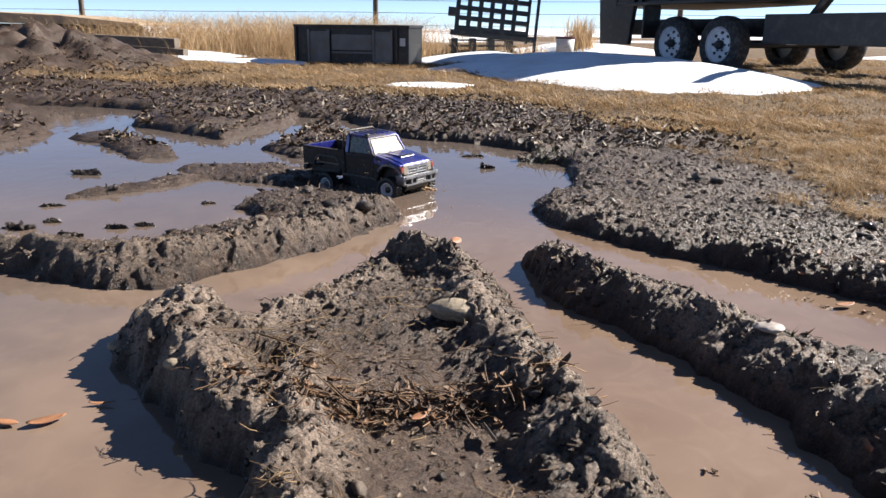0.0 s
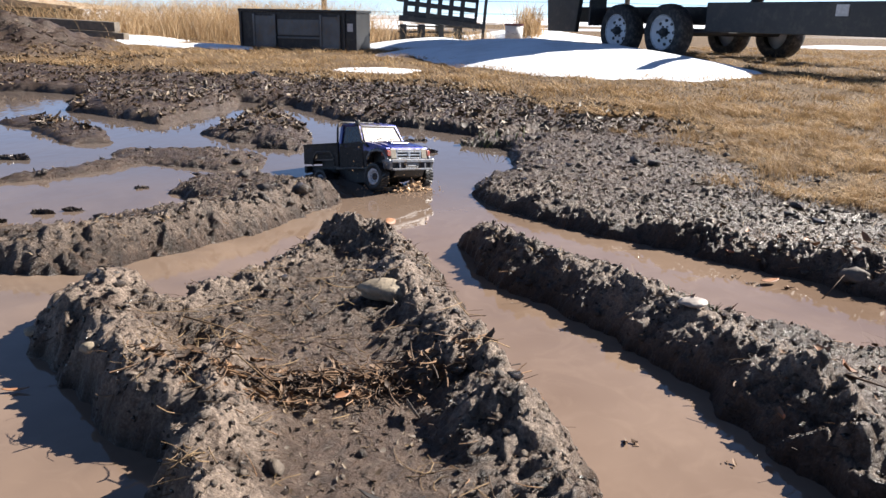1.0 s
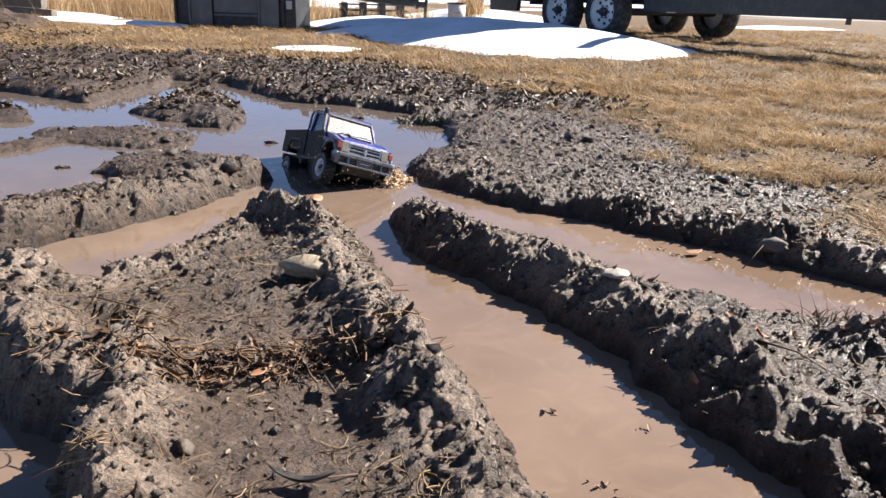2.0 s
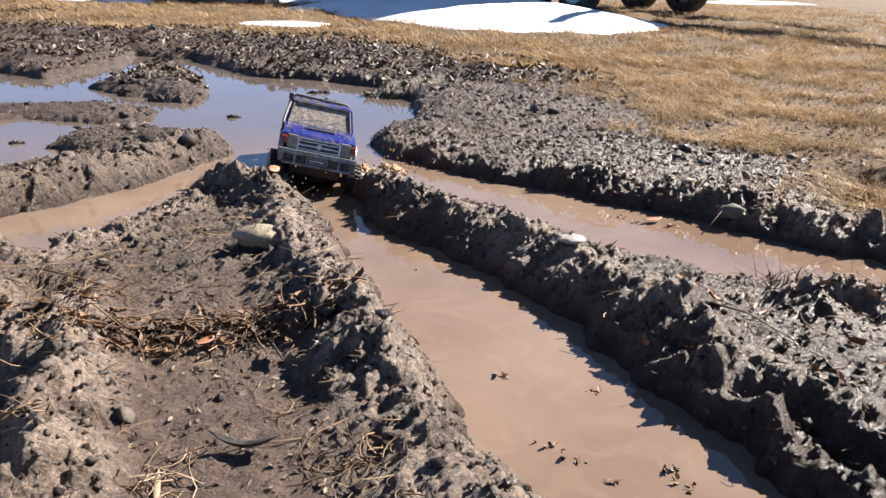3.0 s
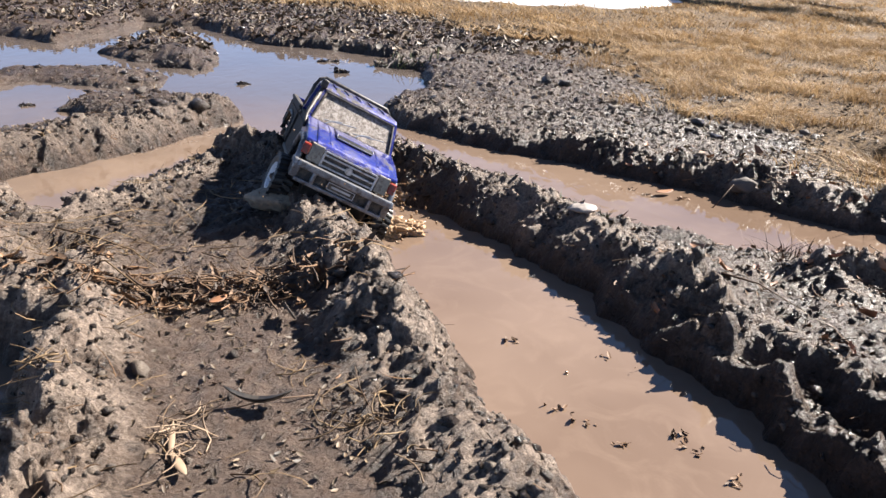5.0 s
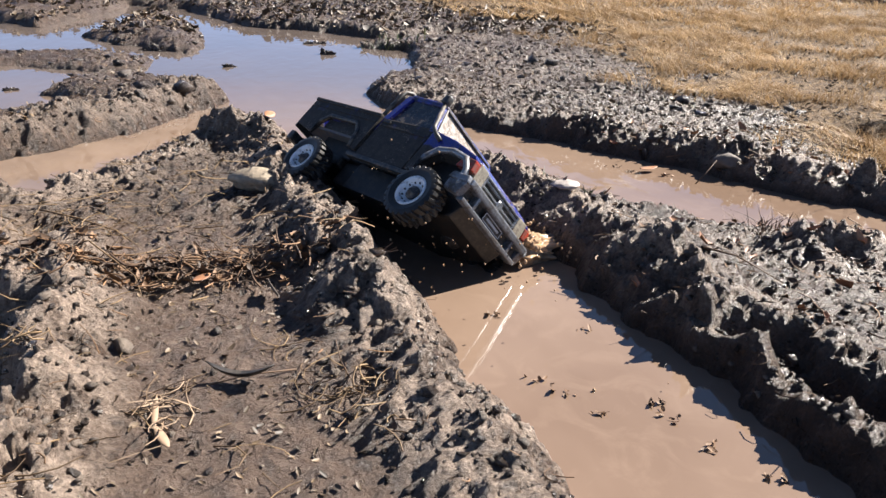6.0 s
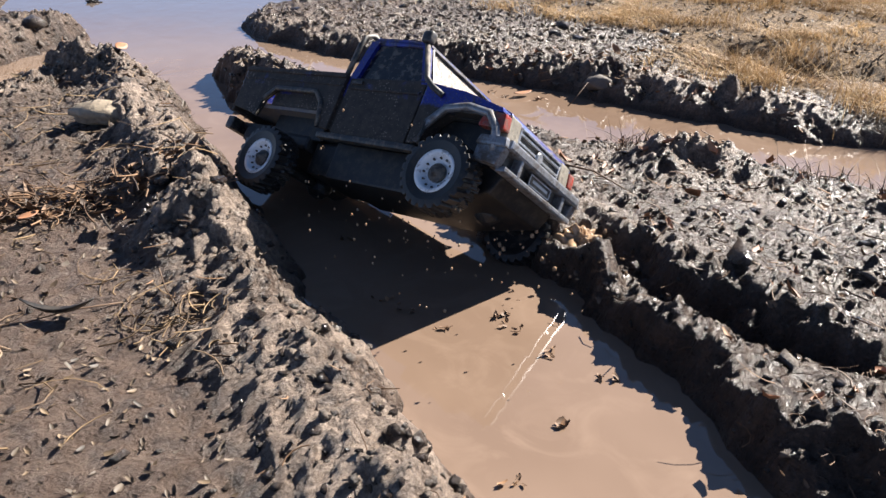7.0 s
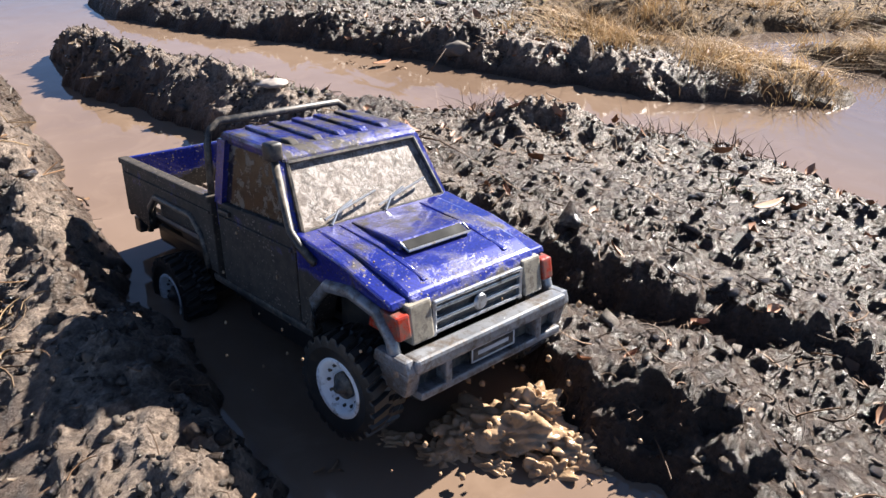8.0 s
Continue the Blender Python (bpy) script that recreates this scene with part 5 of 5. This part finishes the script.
stalks("straw_litter", x, y, height(x, y), 0.04, 0.0011, STRAW, "small bunch of pale straw on the mud", "straw", 0.3)
x, y = rng.normal(0.245, 0.02, 40), rng.normal(0.745, 0.03, 40)
stalks("straw_litter", x, y, height(x, y), 0.035, 0.0012, STRAW, "small bunch of tan roots on the mud ridge", "straw", 0.5)
leaf("wood_chip", 0.136, 0.981, height_at(0.136, 0.981) + 0.014, 0.05, 0.014, OLDWOOD, "upright splinter of grey wood in the mud", 110, 75, 0.2, "wood chip")
leaf("wood_chip", 0.12, 0.779, height_at(0.12, 0.779) + 0.008, 0.075, 0.016, CHASSIS, "dark curled strip of bark on the mud", 170, 20, 0.8, "bark")
leaf("wood_chip", 0.553, 1.589, height_at(0.553, 1.589) + 0.012, 0.030, 0.012, CHASSIS, "dark chip standing on the mud ridge", 120, 70, 0.3, "wood chip")
leaf("root_curl", -0.282, 1.011, height_at(-0.282, 1.011) + 0.006, 0.028, 0.005, PALELEAF, "small pale curled root on the bank", 20, 0, 0.9, "root")


def stick(points, r, mat, label, r_end=0.0006):
    b = bmesh.new()
    tube(b, points, r, 6, r_end)
    return tagged(link_mesh("stick", b, mat, smooth=True), label, "stick")


def on_mud(pts):
    return [(x, y, height_at(x, y) + dz) for x, y, dz in pts]


stick(on_mud([(-0.26, 1.28, 0.01), (-0.19, 1.25, 0.014), (-0.12, 1.20, 0.01), (-0.07, 1.15, 0.004)]), 0.0016, STRAW, "long pale bent straw stalk on the mud")
stick(on_mud([(-0.22, 1.14, 0.01), (-0.12, 1.08, 0.02), (-0.05, 1.03, 0.015), (-0.03, 0.98, 0.004)]), 0.0016, STRAW, "long pale bent straw stalk on the mud")
stick(on_mud([(-0.02, 1.22, 0.004), (0.03, 1.15, 0.02), (0.08, 1.08, 0.006)]), 0.0011, STRAW, "thin pale straw stalk on the mud")
stick([(0.99, 1.57, -0.005), (1.02, 1.585, 0.018), (1.05, 1.60, 0.045)], 0.0018, TWIG, "dark stick poking out of the water")
stick(on_mud([(0.80, 1.12, 0.004), (0.83, 1.06, 0.02), (0.86, 0.98, 0.004)]), 0.002, TWIG, "dark stick lying over the mud bank")
stick(on_mud([(0.24, 0.76, -0.002), (0.23, 0.765, 0.02), (0.225, 0.775, 0.045)]), 0.0009, TWIG, "thin bent stem standing in the mud")
stick(on_mud([(0.18, 0.80, 0.002), (0.13, 0.79, 0.004), (0.09, 0.77, 0.002)]), 0.001, TWIG, "thin dark stem lying on the mud")


def floaters(x, y, seed, n=9, spread=0.012, label="small raft of straw and seed scraps floating on the water"):
    r = np.random.default_rng(seed)
    xs_, ys_ = r.normal(x, spread, n), r.normal(y, spread * 0.6, n)
    return tagged(flakes("floating_scraps", xs_, ys_, np.zeros(n), 0.0036, TWIG, label, "scraps", 0.5), group="floating scraps", kind="stuff")


for i, (fx, fy) in enumerate(((0.441, 0.987), (0.563, 0.938), (0.594, 0.732), (0.667, 0.631), (0.592, 0.567), (0.587, 0.76), (0.525, 0.507), (0.49, 0.79), (0.46, 0.82), (0.52, 0.75), (0.62, 0.68), (0.88, 1.66), (0.95, 1.63), (0.85, 1.70), (-0.36, 1.612))):
    floaters(fx, fy, 100 + i, 6, 0.007)
for i, (fx, fy, s) in enumerate(((-1.22, 2.16, 0.022), (-1.28, 2.45, 0.016), (-1.03, 2.09, 0.018), (-0.95, 2.18, 0.016), (-0.87, 2.22, 0.015), (-1.46, 3.0, 0.028), (-0.80, 2.53, 0.014), (-0.7, 3.5, 0.03), (-0.55, 3.35, 0.03), (-0.2, 2.98, 0.014), (0.15, 3.3, 0.022), (0.08, 3.6, 0.022), (-1.18, 2.24, 0.014))):
    b = bmesh.new()
    for k in range(5):
        lump(b, (rnd.gauss(0, s * 0.9), rnd.gauss(0, s * 0.3), 0), (s * rnd.uniform(0.4, 1.0), s * rnd.uniform(0.25, 0.5), s * rnd.uniform(0.3, 0.8)), i * 5 + k, 3, 1.3, 0.9)
    ob = link_mesh("mud_lump", b, CLOD, smooth=False)
    ob.location = (fx, fy, 0.0)
    tagged(ob, "dark lump of mud breaking the water surface", "mud", group="mud lumps in the pool")


# ---- the yard behind ----
def drift(name, x, y, sx, sy, tall, label, seed, turn=0):
    """A heap of old snow with an uneven outline."""
    b = bmesh.new()
    n, m = 64, 20
    top = b.verts.new((0, 0, tall))
    rings = []
    for j in range(1, m + 1):
        t = j / m
        ring = []
        for k in range(n):
            a = 2 * math.pi * k / n
            r = t * (1 + 0.22 * noise.noise(Vector((math.cos(a) * 1.7, math.sin(a) * 1.7, seed))) + 0.10 * noise.noise(Vector((math.cos(a) * 5, math.sin(a) * 5, seed + 9))))
            px, py = sx * r * math.cos(a), sy * r * math.sin(a)
            zz = tall * (1 - t * t) ** 1.2 * (1 + 0.35 * noise.noise(Vector((px * 1.1, py * 1.1, seed)))) - 0.03 * (t > 0.99)
            ring.append(b.verts.new((px, py, zz + 0.012)))
        rings.append(ring)
    for k in range(n):
        b.faces.new((top, rings[0][k], rings[0][(k + 1) % n]))
    for r0, r1 in zip(rings, rings[1:]):
        for k in range(n):
            b.faces.new((r0[k], r1[k], r1[(k + 1) % n], r0[(k + 1) % n]))
    ob = link_mesh(name, b, SNOW, smooth=True)
    ob.matrix_basis = pose(x, y, height_at(x, y) - 0.005, 0, 0, turn)
    return tagged(ob, label, "snow", group="snow patches")


drift("snow_drift", 1.65, 9.9, 1.95, 3.2, 0.22, "large drift of melting white snow beside the trailer", 1.0, 12)
drift("snow_drift", 0.35, 9.8, 0.9, 0.8, 0.10, "low patch of melting snow on the grass", 2.0)
drift("snow_drift", -0.35, 7.2, 0.42, 0.35, 0.02, "thin slushy patch of snow on the mud", 3.0)
drift("snow_drift", 0.2, 11.6, 1.3, 0.9, 0.16, "low drift of snow behind the black tank", 4.0)
drift("snow_drift", 2.3, 17.5, 1.9, 1.8, 0.18, "snow lying behind the trailer", 5.0)
drift("snow_drift", -4.7, 12.6, 1.1, 0.8, 0.10, "low patch of melting snow on the grass", 6.0)
drift("snow_drift", -4.0, 10.4, 1.1, 0.35, 0.05, "thin strip of melting snow on the grass", 7.0)
drift("snow_drift", -2.9, 10.6, 0.7, 0.3, 0.04, "thin strip of melting snow on the grass", 8.0)
drift("snow_drift", -9.5, 24.0, 4.5, 2.5, 0.35, "broad bank of snow along the field edge", 9.0)
drift("snow_drift", 8.5, 15.5, 1.6, 0.6, 0.06, "thin strip of melting snow on the grass", 10.0)
drift("snow_drift", -3.0, 30.0, 3.0, 2.0, 0.3, "broad bank of snow along the field edge", 11.0)
drift("snow_drift", -2.0, 15.5, 0.6, 0.6, 0.12, "low patch of snow among the weeds", 12.0)

# tall dry weeds along the field edge
x = np.concatenate([rng.normal(-5.2, 1.5, 5200), rng.normal(-2.6, 0.9, 3000), rng.normal(-9.5, 2.5, 900), rng.normal(-1.2, 0.5, 350)])
y = np.concatenate([rng.normal(15.5, 1.3, 5200), rng.normal(14.5, 0.9, 3000), rng.normal(19, 2.0, 900), rng.normal(14.8, 0.5, 350)])
blades("tall_weeds", x, y, height(x, y), 0.80, 0.0045, 0.9, WEEDS, "tall dry straw-coloured weeds along the field edge", "weeds", 4)
x, y = rng.normal(2.15, 0.16, 420), rng.normal(16.5, 0.3, 420)
blades("tall_weeds", x, y, height(x, y), 0.75, 0.008, 0.4, WEEDS, "tall dry weeds behind the trailer", "weeds", 4)
x, y = rng.uniform(-3.0, 1.2, 1200), rng.normal(13.2, 0.7, 1200)
blades("dry_weeds", x, y, height(x, y), 0.30, 0.006, 0.6, WEEDS, "dry tan weeds beside the black tank", "weeds")


def tank_box():
    """A black steel box with two framed doors on its front."""
    t = tagged(new("steel_tool_box"), "black steel tool box with framed doors standing on the grass", "tool box")
    b = bmesh.new()
    box(b, -0.98, 0.98, 0.0, 0.62, 0.0, 0.50, 0.015)
    part("body", b, BLACKSTEEL, t)
    b = bmesh.new()
    box(b, -1.0, 1.0, -0.035, 0.64, 0.49, 0.525, 0.008)
    part("lid", b, BLACKSTEEL, t)
    for x0, x1 in ((-0.73, -0.38), (0.40, 0.70)):
        b = bmesh.new()
        box(b, x0, x1, -0.022, 0.004, 0.06, 0.44, 0.004)
        d = part("door", b, GREYPANEL, t, "dull grey framed door")
        b = bmesh.new()
        for a in ((x0 - 0.02, x0 + 0.015, 0.04, 0.46), (x1 - 0.015, x1 + 0.02, 0.04, 0.46), (x0 - 0.02, x1 + 0.02, 0.04, 0.075)):
            box(b, a[0], a[1], -0.04, -0.018, a[2], a[3], 0.003)
        part("door_frame", b, GREYPANEL, d)
    b = bmesh.new()
    box(b, -0.34, 0.36, -0.012, 0.002, 0.20, 0.40, 0.004)
    box(b, -0.34, 0.38, -0.03, 0.0, 0.155, 0.18, 0.004)
    part("front_panel", b, GREYPANEL, t)
    for x0, x1 in ((0.77, 0.80), (-0.99, -0.95)):
        b = bmesh.new()
        box(b, x0, x1, -0.03, 0.002, 0.0, 0.50, 0.004)
        part("upright", b, BLACKSTEEL, t)
    b = bmesh.new()
    box(b, 0.83, 0.92, -0.006, 0.0, 0.26, 0.36)
    part("label_plate", b, PLATE_WHITE, t, "small white label")
    return t


tb = tank_box()
tb.matrix_basis = pose(-1.62, 10.45, height_at(-1.6, 10.5) - 0.01, 0, 0, -12) @ Matrix.Diagonal((0.82, 1, 1, 1))


def rack():
    """A slatted black rack leaning back on a pallet."""
    t = tagged(new("steel_rack"), "black slatted steel rack leaning on a pallet", "rack")
    b = bmesh.new()
    for i in range(5):
        z = 0.45 + i * 0.155
        box(b, -0.55, 0.62, -0.03, 0.03, z - 0.035, z + 0.035, 0.004)
    part("cross_slat", b, BLACKSTEEL, t)
    for i in range(6):
        x = -0.53 + i * 0.18
        b = bmesh.new()
        box(b, x - 0.035, x + 0.035, -0.045, -0.005, 0.38, 1.15, 0.004)
        part("upright_slat", b, BLACKSTEEL, t)
    for x in (0.60, 0.74):
        b = bmesh.new()
        box(b, x - 0.022, x + 0.022, -0.03, 0.03, 0.30 if x < 0.7 else 0.0, 1.15, 0.004)
        part("post", b, BLACKSTEEL, t)
    b = bmesh.new()
    box(b, -0.62, 0.76, -0.05, 0.05, 0.33, 0.41, 0.006)
    part("foot_rail", b, BLACKSTEEL, t)
    b = bmesh.new()
    box(b, -0.68, -0.56, -0.06, 0.06, 0.62, 0.75, 0.01)
    part("bracket", b, BLACKSTEEL, t)
    return t


rk = rack()
rk.matrix_basis = pose(0.20, 12.6, height_at(0.2, 12.6) + 0.02, -6, 5, 4)


def pallet():
    t = tagged(new("pallet"), "dark weathered pallet stood on edge under the rack", "pallet")
    for x in (-0.5, -0.2, 0.1, 0.4):
        b = bmesh.new()
        box(b, x - 0.05, x + 0.05, 0.0, 0.5, 0.0, 0.34, 0.006)
        part("block", b, BLACKSTEEL, t)
    for z in (0.04, 0.13, 0.22, 0.31):
        b = bmesh.new()
        box(b, -0.58, 0.5, 0.02, 0.48, z - 0.012, z + 0.012, 0.003)
        part("board", b, OLDWOOD, t)
    return t


pl = pallet()
pl.matrix_basis = pose(0.18, 12.75, height_at(0.2, 12.9), 0, 0, 4)

pail = tagged(new("pail"), "white plastic pail with a dark lid standing in the snow", "pail")
b = bmesh.new()
lathe(b, [(0.0, 0.0), (0.145, 0.0), (0.16, 0.33), (0.0, 0.33)], "z", 28)
part("body", b, BUCKETWHITE, pail, "", True)
b = bmesh.new()
lathe(b, [(0.0, 0.33), (0.168, 0.325), (0.168, 0.355), (0.0, 0.36)], "z", 28)
part("lid", b, PLUM, pail, "dark red lid")
b = bmesh.new()
tube(b, [(-0.16, 0, 0.32), (-0.12, -0.1, 0.22), (0, -0.17, 0.18), (0.12, -0.1, 0.22), (0.16, 0, 0.32)], 0.004, 6)
part("handle", b, WIRE, pail, "thin wire handle")
pail.location = (1.58, 13.9, height_at(1.58, 13.9) + 0.02)


def trailer():
    """A black tandem-axle tipping trailer; x ahead along it, wheels on z = 0."""
    t = tagged(new("dump_trailer"), "black tandem-axle dump trailer with white steel wheels", "trailer")
    b = bmesh.new()
    for y in (-0.62, 0.62):
        box(b, -2.0, 3.6, y - 0.05, y + 0.05, 0.44, 0.66, 0.01)
    for x in (-1.9, -0.6, 0.6, 1.9, 3.4):
        box(b, x - 0.06, x + 0.06, -0.6, 0.6, 0.50, 0.66, 0.01)
    part("frame", b, BLACKSTEEL, t)
    b = bmesh.new()
    box(b, 1.0, 5.2, -0.95, -0.85, 0.37, 0.70, 0.01)
    part("side_beam", b, BLACKSTEEL, t, "long black side beam")
    b = bmesh.new()
    prism(b, [(-2.1, 0.82), (0.15, 0.86), (1.2, 1.35), (1.2, 2.5), (-2.15, 2.5)], -0.93, 0.93, 0.02)
    for i in range(5):
        x = -1.9 + i * 0.6
        box(b, x - 0.04, x + 0.04, -0.985, -0.925, 0.84, 2.48, 0.008)
    part("dump_box", b, BLACKSTEEL, t)
    b = bmesh.new()
    prism(b, [(-2.25, 0.30), (-1.55, 0.30), (-1.40, 1.20), (-2.35, 1.20)], -0.97, -0.90, 0.01)
    part("rear_gate", b, BLACKSTEEL, t)
    b = bmesh.new()
    box(b, -1.6, 1.1, -1.16, -0.86, 0.84, 0.88, 0.01)
    box(b, -1.02, -0.98, -1.14, -0.86, 0.4, 0.86, 0.008)
    part("mudguard", b, BLACKSTEEL, t)
    b = bmesh.new()
    tube(b, [(1.5, -0.75, 0.66), (2.0, -0.75, 1.25), (2.4, -0.75, 1.7)], 0.06, 8)
    part("strut", b, BLACKSTEEL, t)
    b = bmesh.new()
    box(b, -1.72, -1.55, -0.995, -0.965, 0.93, 0.98)
    part("reflector", b, REDLENS, t, "red and white reflector")
    b = bmesh.new()
    box(b, 2.72, 2.86, -0.958, -0.948, 0.56, 0.67)
    part("notice", b, PLATE_WHITE, t, "small white notice plate")
    for x in (-0.45, 0.45):
        b = bmesh.new()
        tube(b, [(x, -0.95, 0.345), (x, 0.95, 0.345)], 0.045, 10)
        part("axle", b, BLACKSTEEL, t)
        for y in (-1.0, 1.0):
            s = 1 if y > 0 else -1
            b = bmesh.new()
            lathe(b, [(0.20, -0.10), (0.30, -0.115), (0.335, -0.09), (0.345, -0.03), (0.345, 0.03), (0.335, 0.09), (0.30, 0.115), (0.20, 0.10)], "y", 40, False)
            w = part("wheel", b, TYRE, t, "black trailer tyre on a white rim", True)
            b = bmesh.new()
            lathe(b, [(0.02, 0.05 * s), (0.11, 0.055 * s), (0.15, 0.035 * s), (0.175, 0.05 * s), (0.195, 0.095 * s), (0.212, 0.105 * s), (0.212, 0.0), (0.02, 0.0)], "y", 36)
            part("rim", b, STEELWHITE, w, "white steel rim", True)
            # No holes are cut: dark pegs stand for their shade.
            for k in range(8):
                b = bmesh.new()
                a = 2 * math.pi * k / 8
                c = Vector((0.142 * math.cos(a), 0.042 * s, 0.142 * math.sin(a)))
                tube(b, [c - Vector((0, 0.012, 0)), c + Vector((0, 0.012, 0))], 0.020, 10)
                part("rim_hole", b, BLACKSTEEL, w)
            b = bmesh.new()
            lathe(b, [(0.0, 0.0), (0.055, 0.02 * s), (0.055, 0.10 * s), (0.035, 0.13 * s), (0.0, 0.135 * s)], "y", 16)
            for k in range(6):
                a = 2 * math.pi * k / 6
                c = Vector((0.078 * math.cos(a), 0.06 * s, 0.078 * math.sin(a)))
                tube(b, [c - Vector((0, 0.012, 0)), c + Vector((0, 0.012, 0))], 0.012, 6)
            part("hub", b, BLACKSTEEL, w, "dark hub and wheel nuts")
            w.location = (x, y, 0.345)
    return t


tr = trailer()
tr.matrix_basis = pose(3.80, 10.72, height_at(3.4, 10.4) - 0.01, 0, 0, -64)

# lumber by the mud heap, and the field fence
beam = tagged(new("timber_beam"), "dark weathered timber lying by the mud heap", "timber")
for i, (y, z) in enumerate(((0.0, 0.0), (0.02, 0.15), (0.22, 0.0))):
    b = bmesh.new()
    box(b, -1.0, 1.0 - 0.15 * i, y, y + 0.16, z, z + 0.14, 0.012)
    part("board", b, OLDWOOD, beam)
beam.matrix_basis = pose(-5.45, 12.0, height_at(-5.4, 12.0) + 0.02, 0, 2, -8)
shed = tagged(new("low_shed"), "low dark shed with a tan plank roof edge", "shed")
b = bmesh.new()
box(b, -1.6, 1.0, 0.0, 1.6, 0.0, 0.42, 0.02)
part("wall", b, BLACKSTEEL, shed)
b = bmesh.new()
prism(b, [(-1.8, 0.44), (1.9, 0.40), (1.9, 0.44), (0.3, 0.58), (-1.8, 0.66)], -0.2, 1.7, 0.01)
part("roof", b, TANWOOD, shed, "tan plank roof")
shed.matrix_basis = pose(-8.3, 15.2, height_at(-8.3, 15.2) + 0.05, 0, 0, -5)

fence = tagged(new("field_fence"), "wooden post and thin wire fence along the field", "fence")
for i in range(7):
    b = bmesh.new()
    x = -24 + i * 7.6
    tube(b, [(x, 20, -0.1), (x + 0.02, 20, 0.6), (x + 0.03, 20.0, 1.35)], 0.075, 10, 0.065)
    part("post", b, OLDWOOD, fence, "weathered grey wooden post")
for z in (0.55, 0.85, 1.15):
    b = bmesh.new()
    tube(b, [(-26 + k * 4, 19.93, z - 0.02 * (k % 2)) for k in range(14)], 0.006, 5)
    part("wire", b, WIRE, fence, "thin fence wire")
fence.location = (-1.4, 0, 0.1)


# ---- what moves ----
TRUCK_ROWS = [
    (0, -0.284, 2.897, -0.049, -35.3, 0.0, 0.7),
    (0.5, -0.165, 2.786, -0.059, -40.8, -4.3, -8.0),
    (1, -0.056, 2.701, -0.053, -48.3, -9.4, -5.8),
    (1.5, 0.005, 2.620, -0.066, -53.8, -8.1, -21.2),
    (2.8, 0.100, 2.165, -0.053, -83.0, -8.8, -11.5),
    (3, 0.111, 2.108, -0.050, -84.8, -9.6, -12.3),
    (3.5, 0.094, 1.984, -0.039, -90.3, -13.2, -20.4),
    (4, 0.087, 1.850, -0.020, -94.9, -9.9, -25.8),
    (4.5, 0.084, 1.675, -0.008, -91.0, -9.1, -24.1),
    (5.8, 0.233, 1.347, 0.005, -63.1, -1.8, -45.7),
    (6, 0.264, 1.263, 0.013, -58.3, -2.9, -50.7),
    (6.5, 0.403, 1.137, 0.019, -52.1, -5.5, -48.4),
    (7, 0.471, 0.979, 0.017, -54.0, -7.8, -39.0),
    (7.2, 0.489, 0.933, 0.013, -57.3, -9.3, -30.7),
    (7.5, 0.522, 0.843, -0.008, -60.9, -14.4, -19.4),
    (7.8, 0.549, 0.753, -0.020, -65.1, -10.3, -11.2),
    (8, 0.574, 0.703, -0.034, -67.7, -7.1, -4.0),
]
# How far the axles rise towards the body: time, front, rear.
SPRINGS = [(0, 0.004, 0.0), (4.5, 0.0, 0.0), (5.8, 0.0, -0.004), (6, -0.004, 0.0), (6.5, 0.0, -0.014), (7, 0.0, -0.006), (7.2, 0.005, 0.002), (7.5, 0.004, 0.002), (7.8, 0.010, 0.004), (8, 0.013, 0.006)]


def motions():
    walk(truck, [(t, pose(x, y, z, roll, pitch, yaw)) for t, x, y, z, yaw, pitch, roll in TRUCK_ROWS])
    times = [r[0] for r in TRUCK_ROWS]
    run = [0.0]
    for a, c in zip(TRUCK_ROWS, TRUCK_ROWS[1:]):
        run.append(run[-1] + math.dist(a[1:3], c[1:3]) + 0.06 * (c[0] - a[0]))
    for wheel, (wx, wy, wz, steer) in zip(wheels, WHEELS):
        rows = []
        for i in range(81):
            turn = math.degrees(float(np.interp(i / 10, times, run)) / 0.045)
            lift = float(np.interp(i / 10, [r[0] for r in SPRINGS], [r[1 if wx > 0 else 2] for r in SPRINGS]))
            rows.append((i / 10, pose(wx, wy, wz + lift, 0, 0, steer) @ pose(0, 0, 0, 0, turn, 0)))
        walk(wheel, rows)
    for thing, rows in SPLASHES:
        walk(thing, [(t, pose(*p)) for t, *p in rows])


motions()
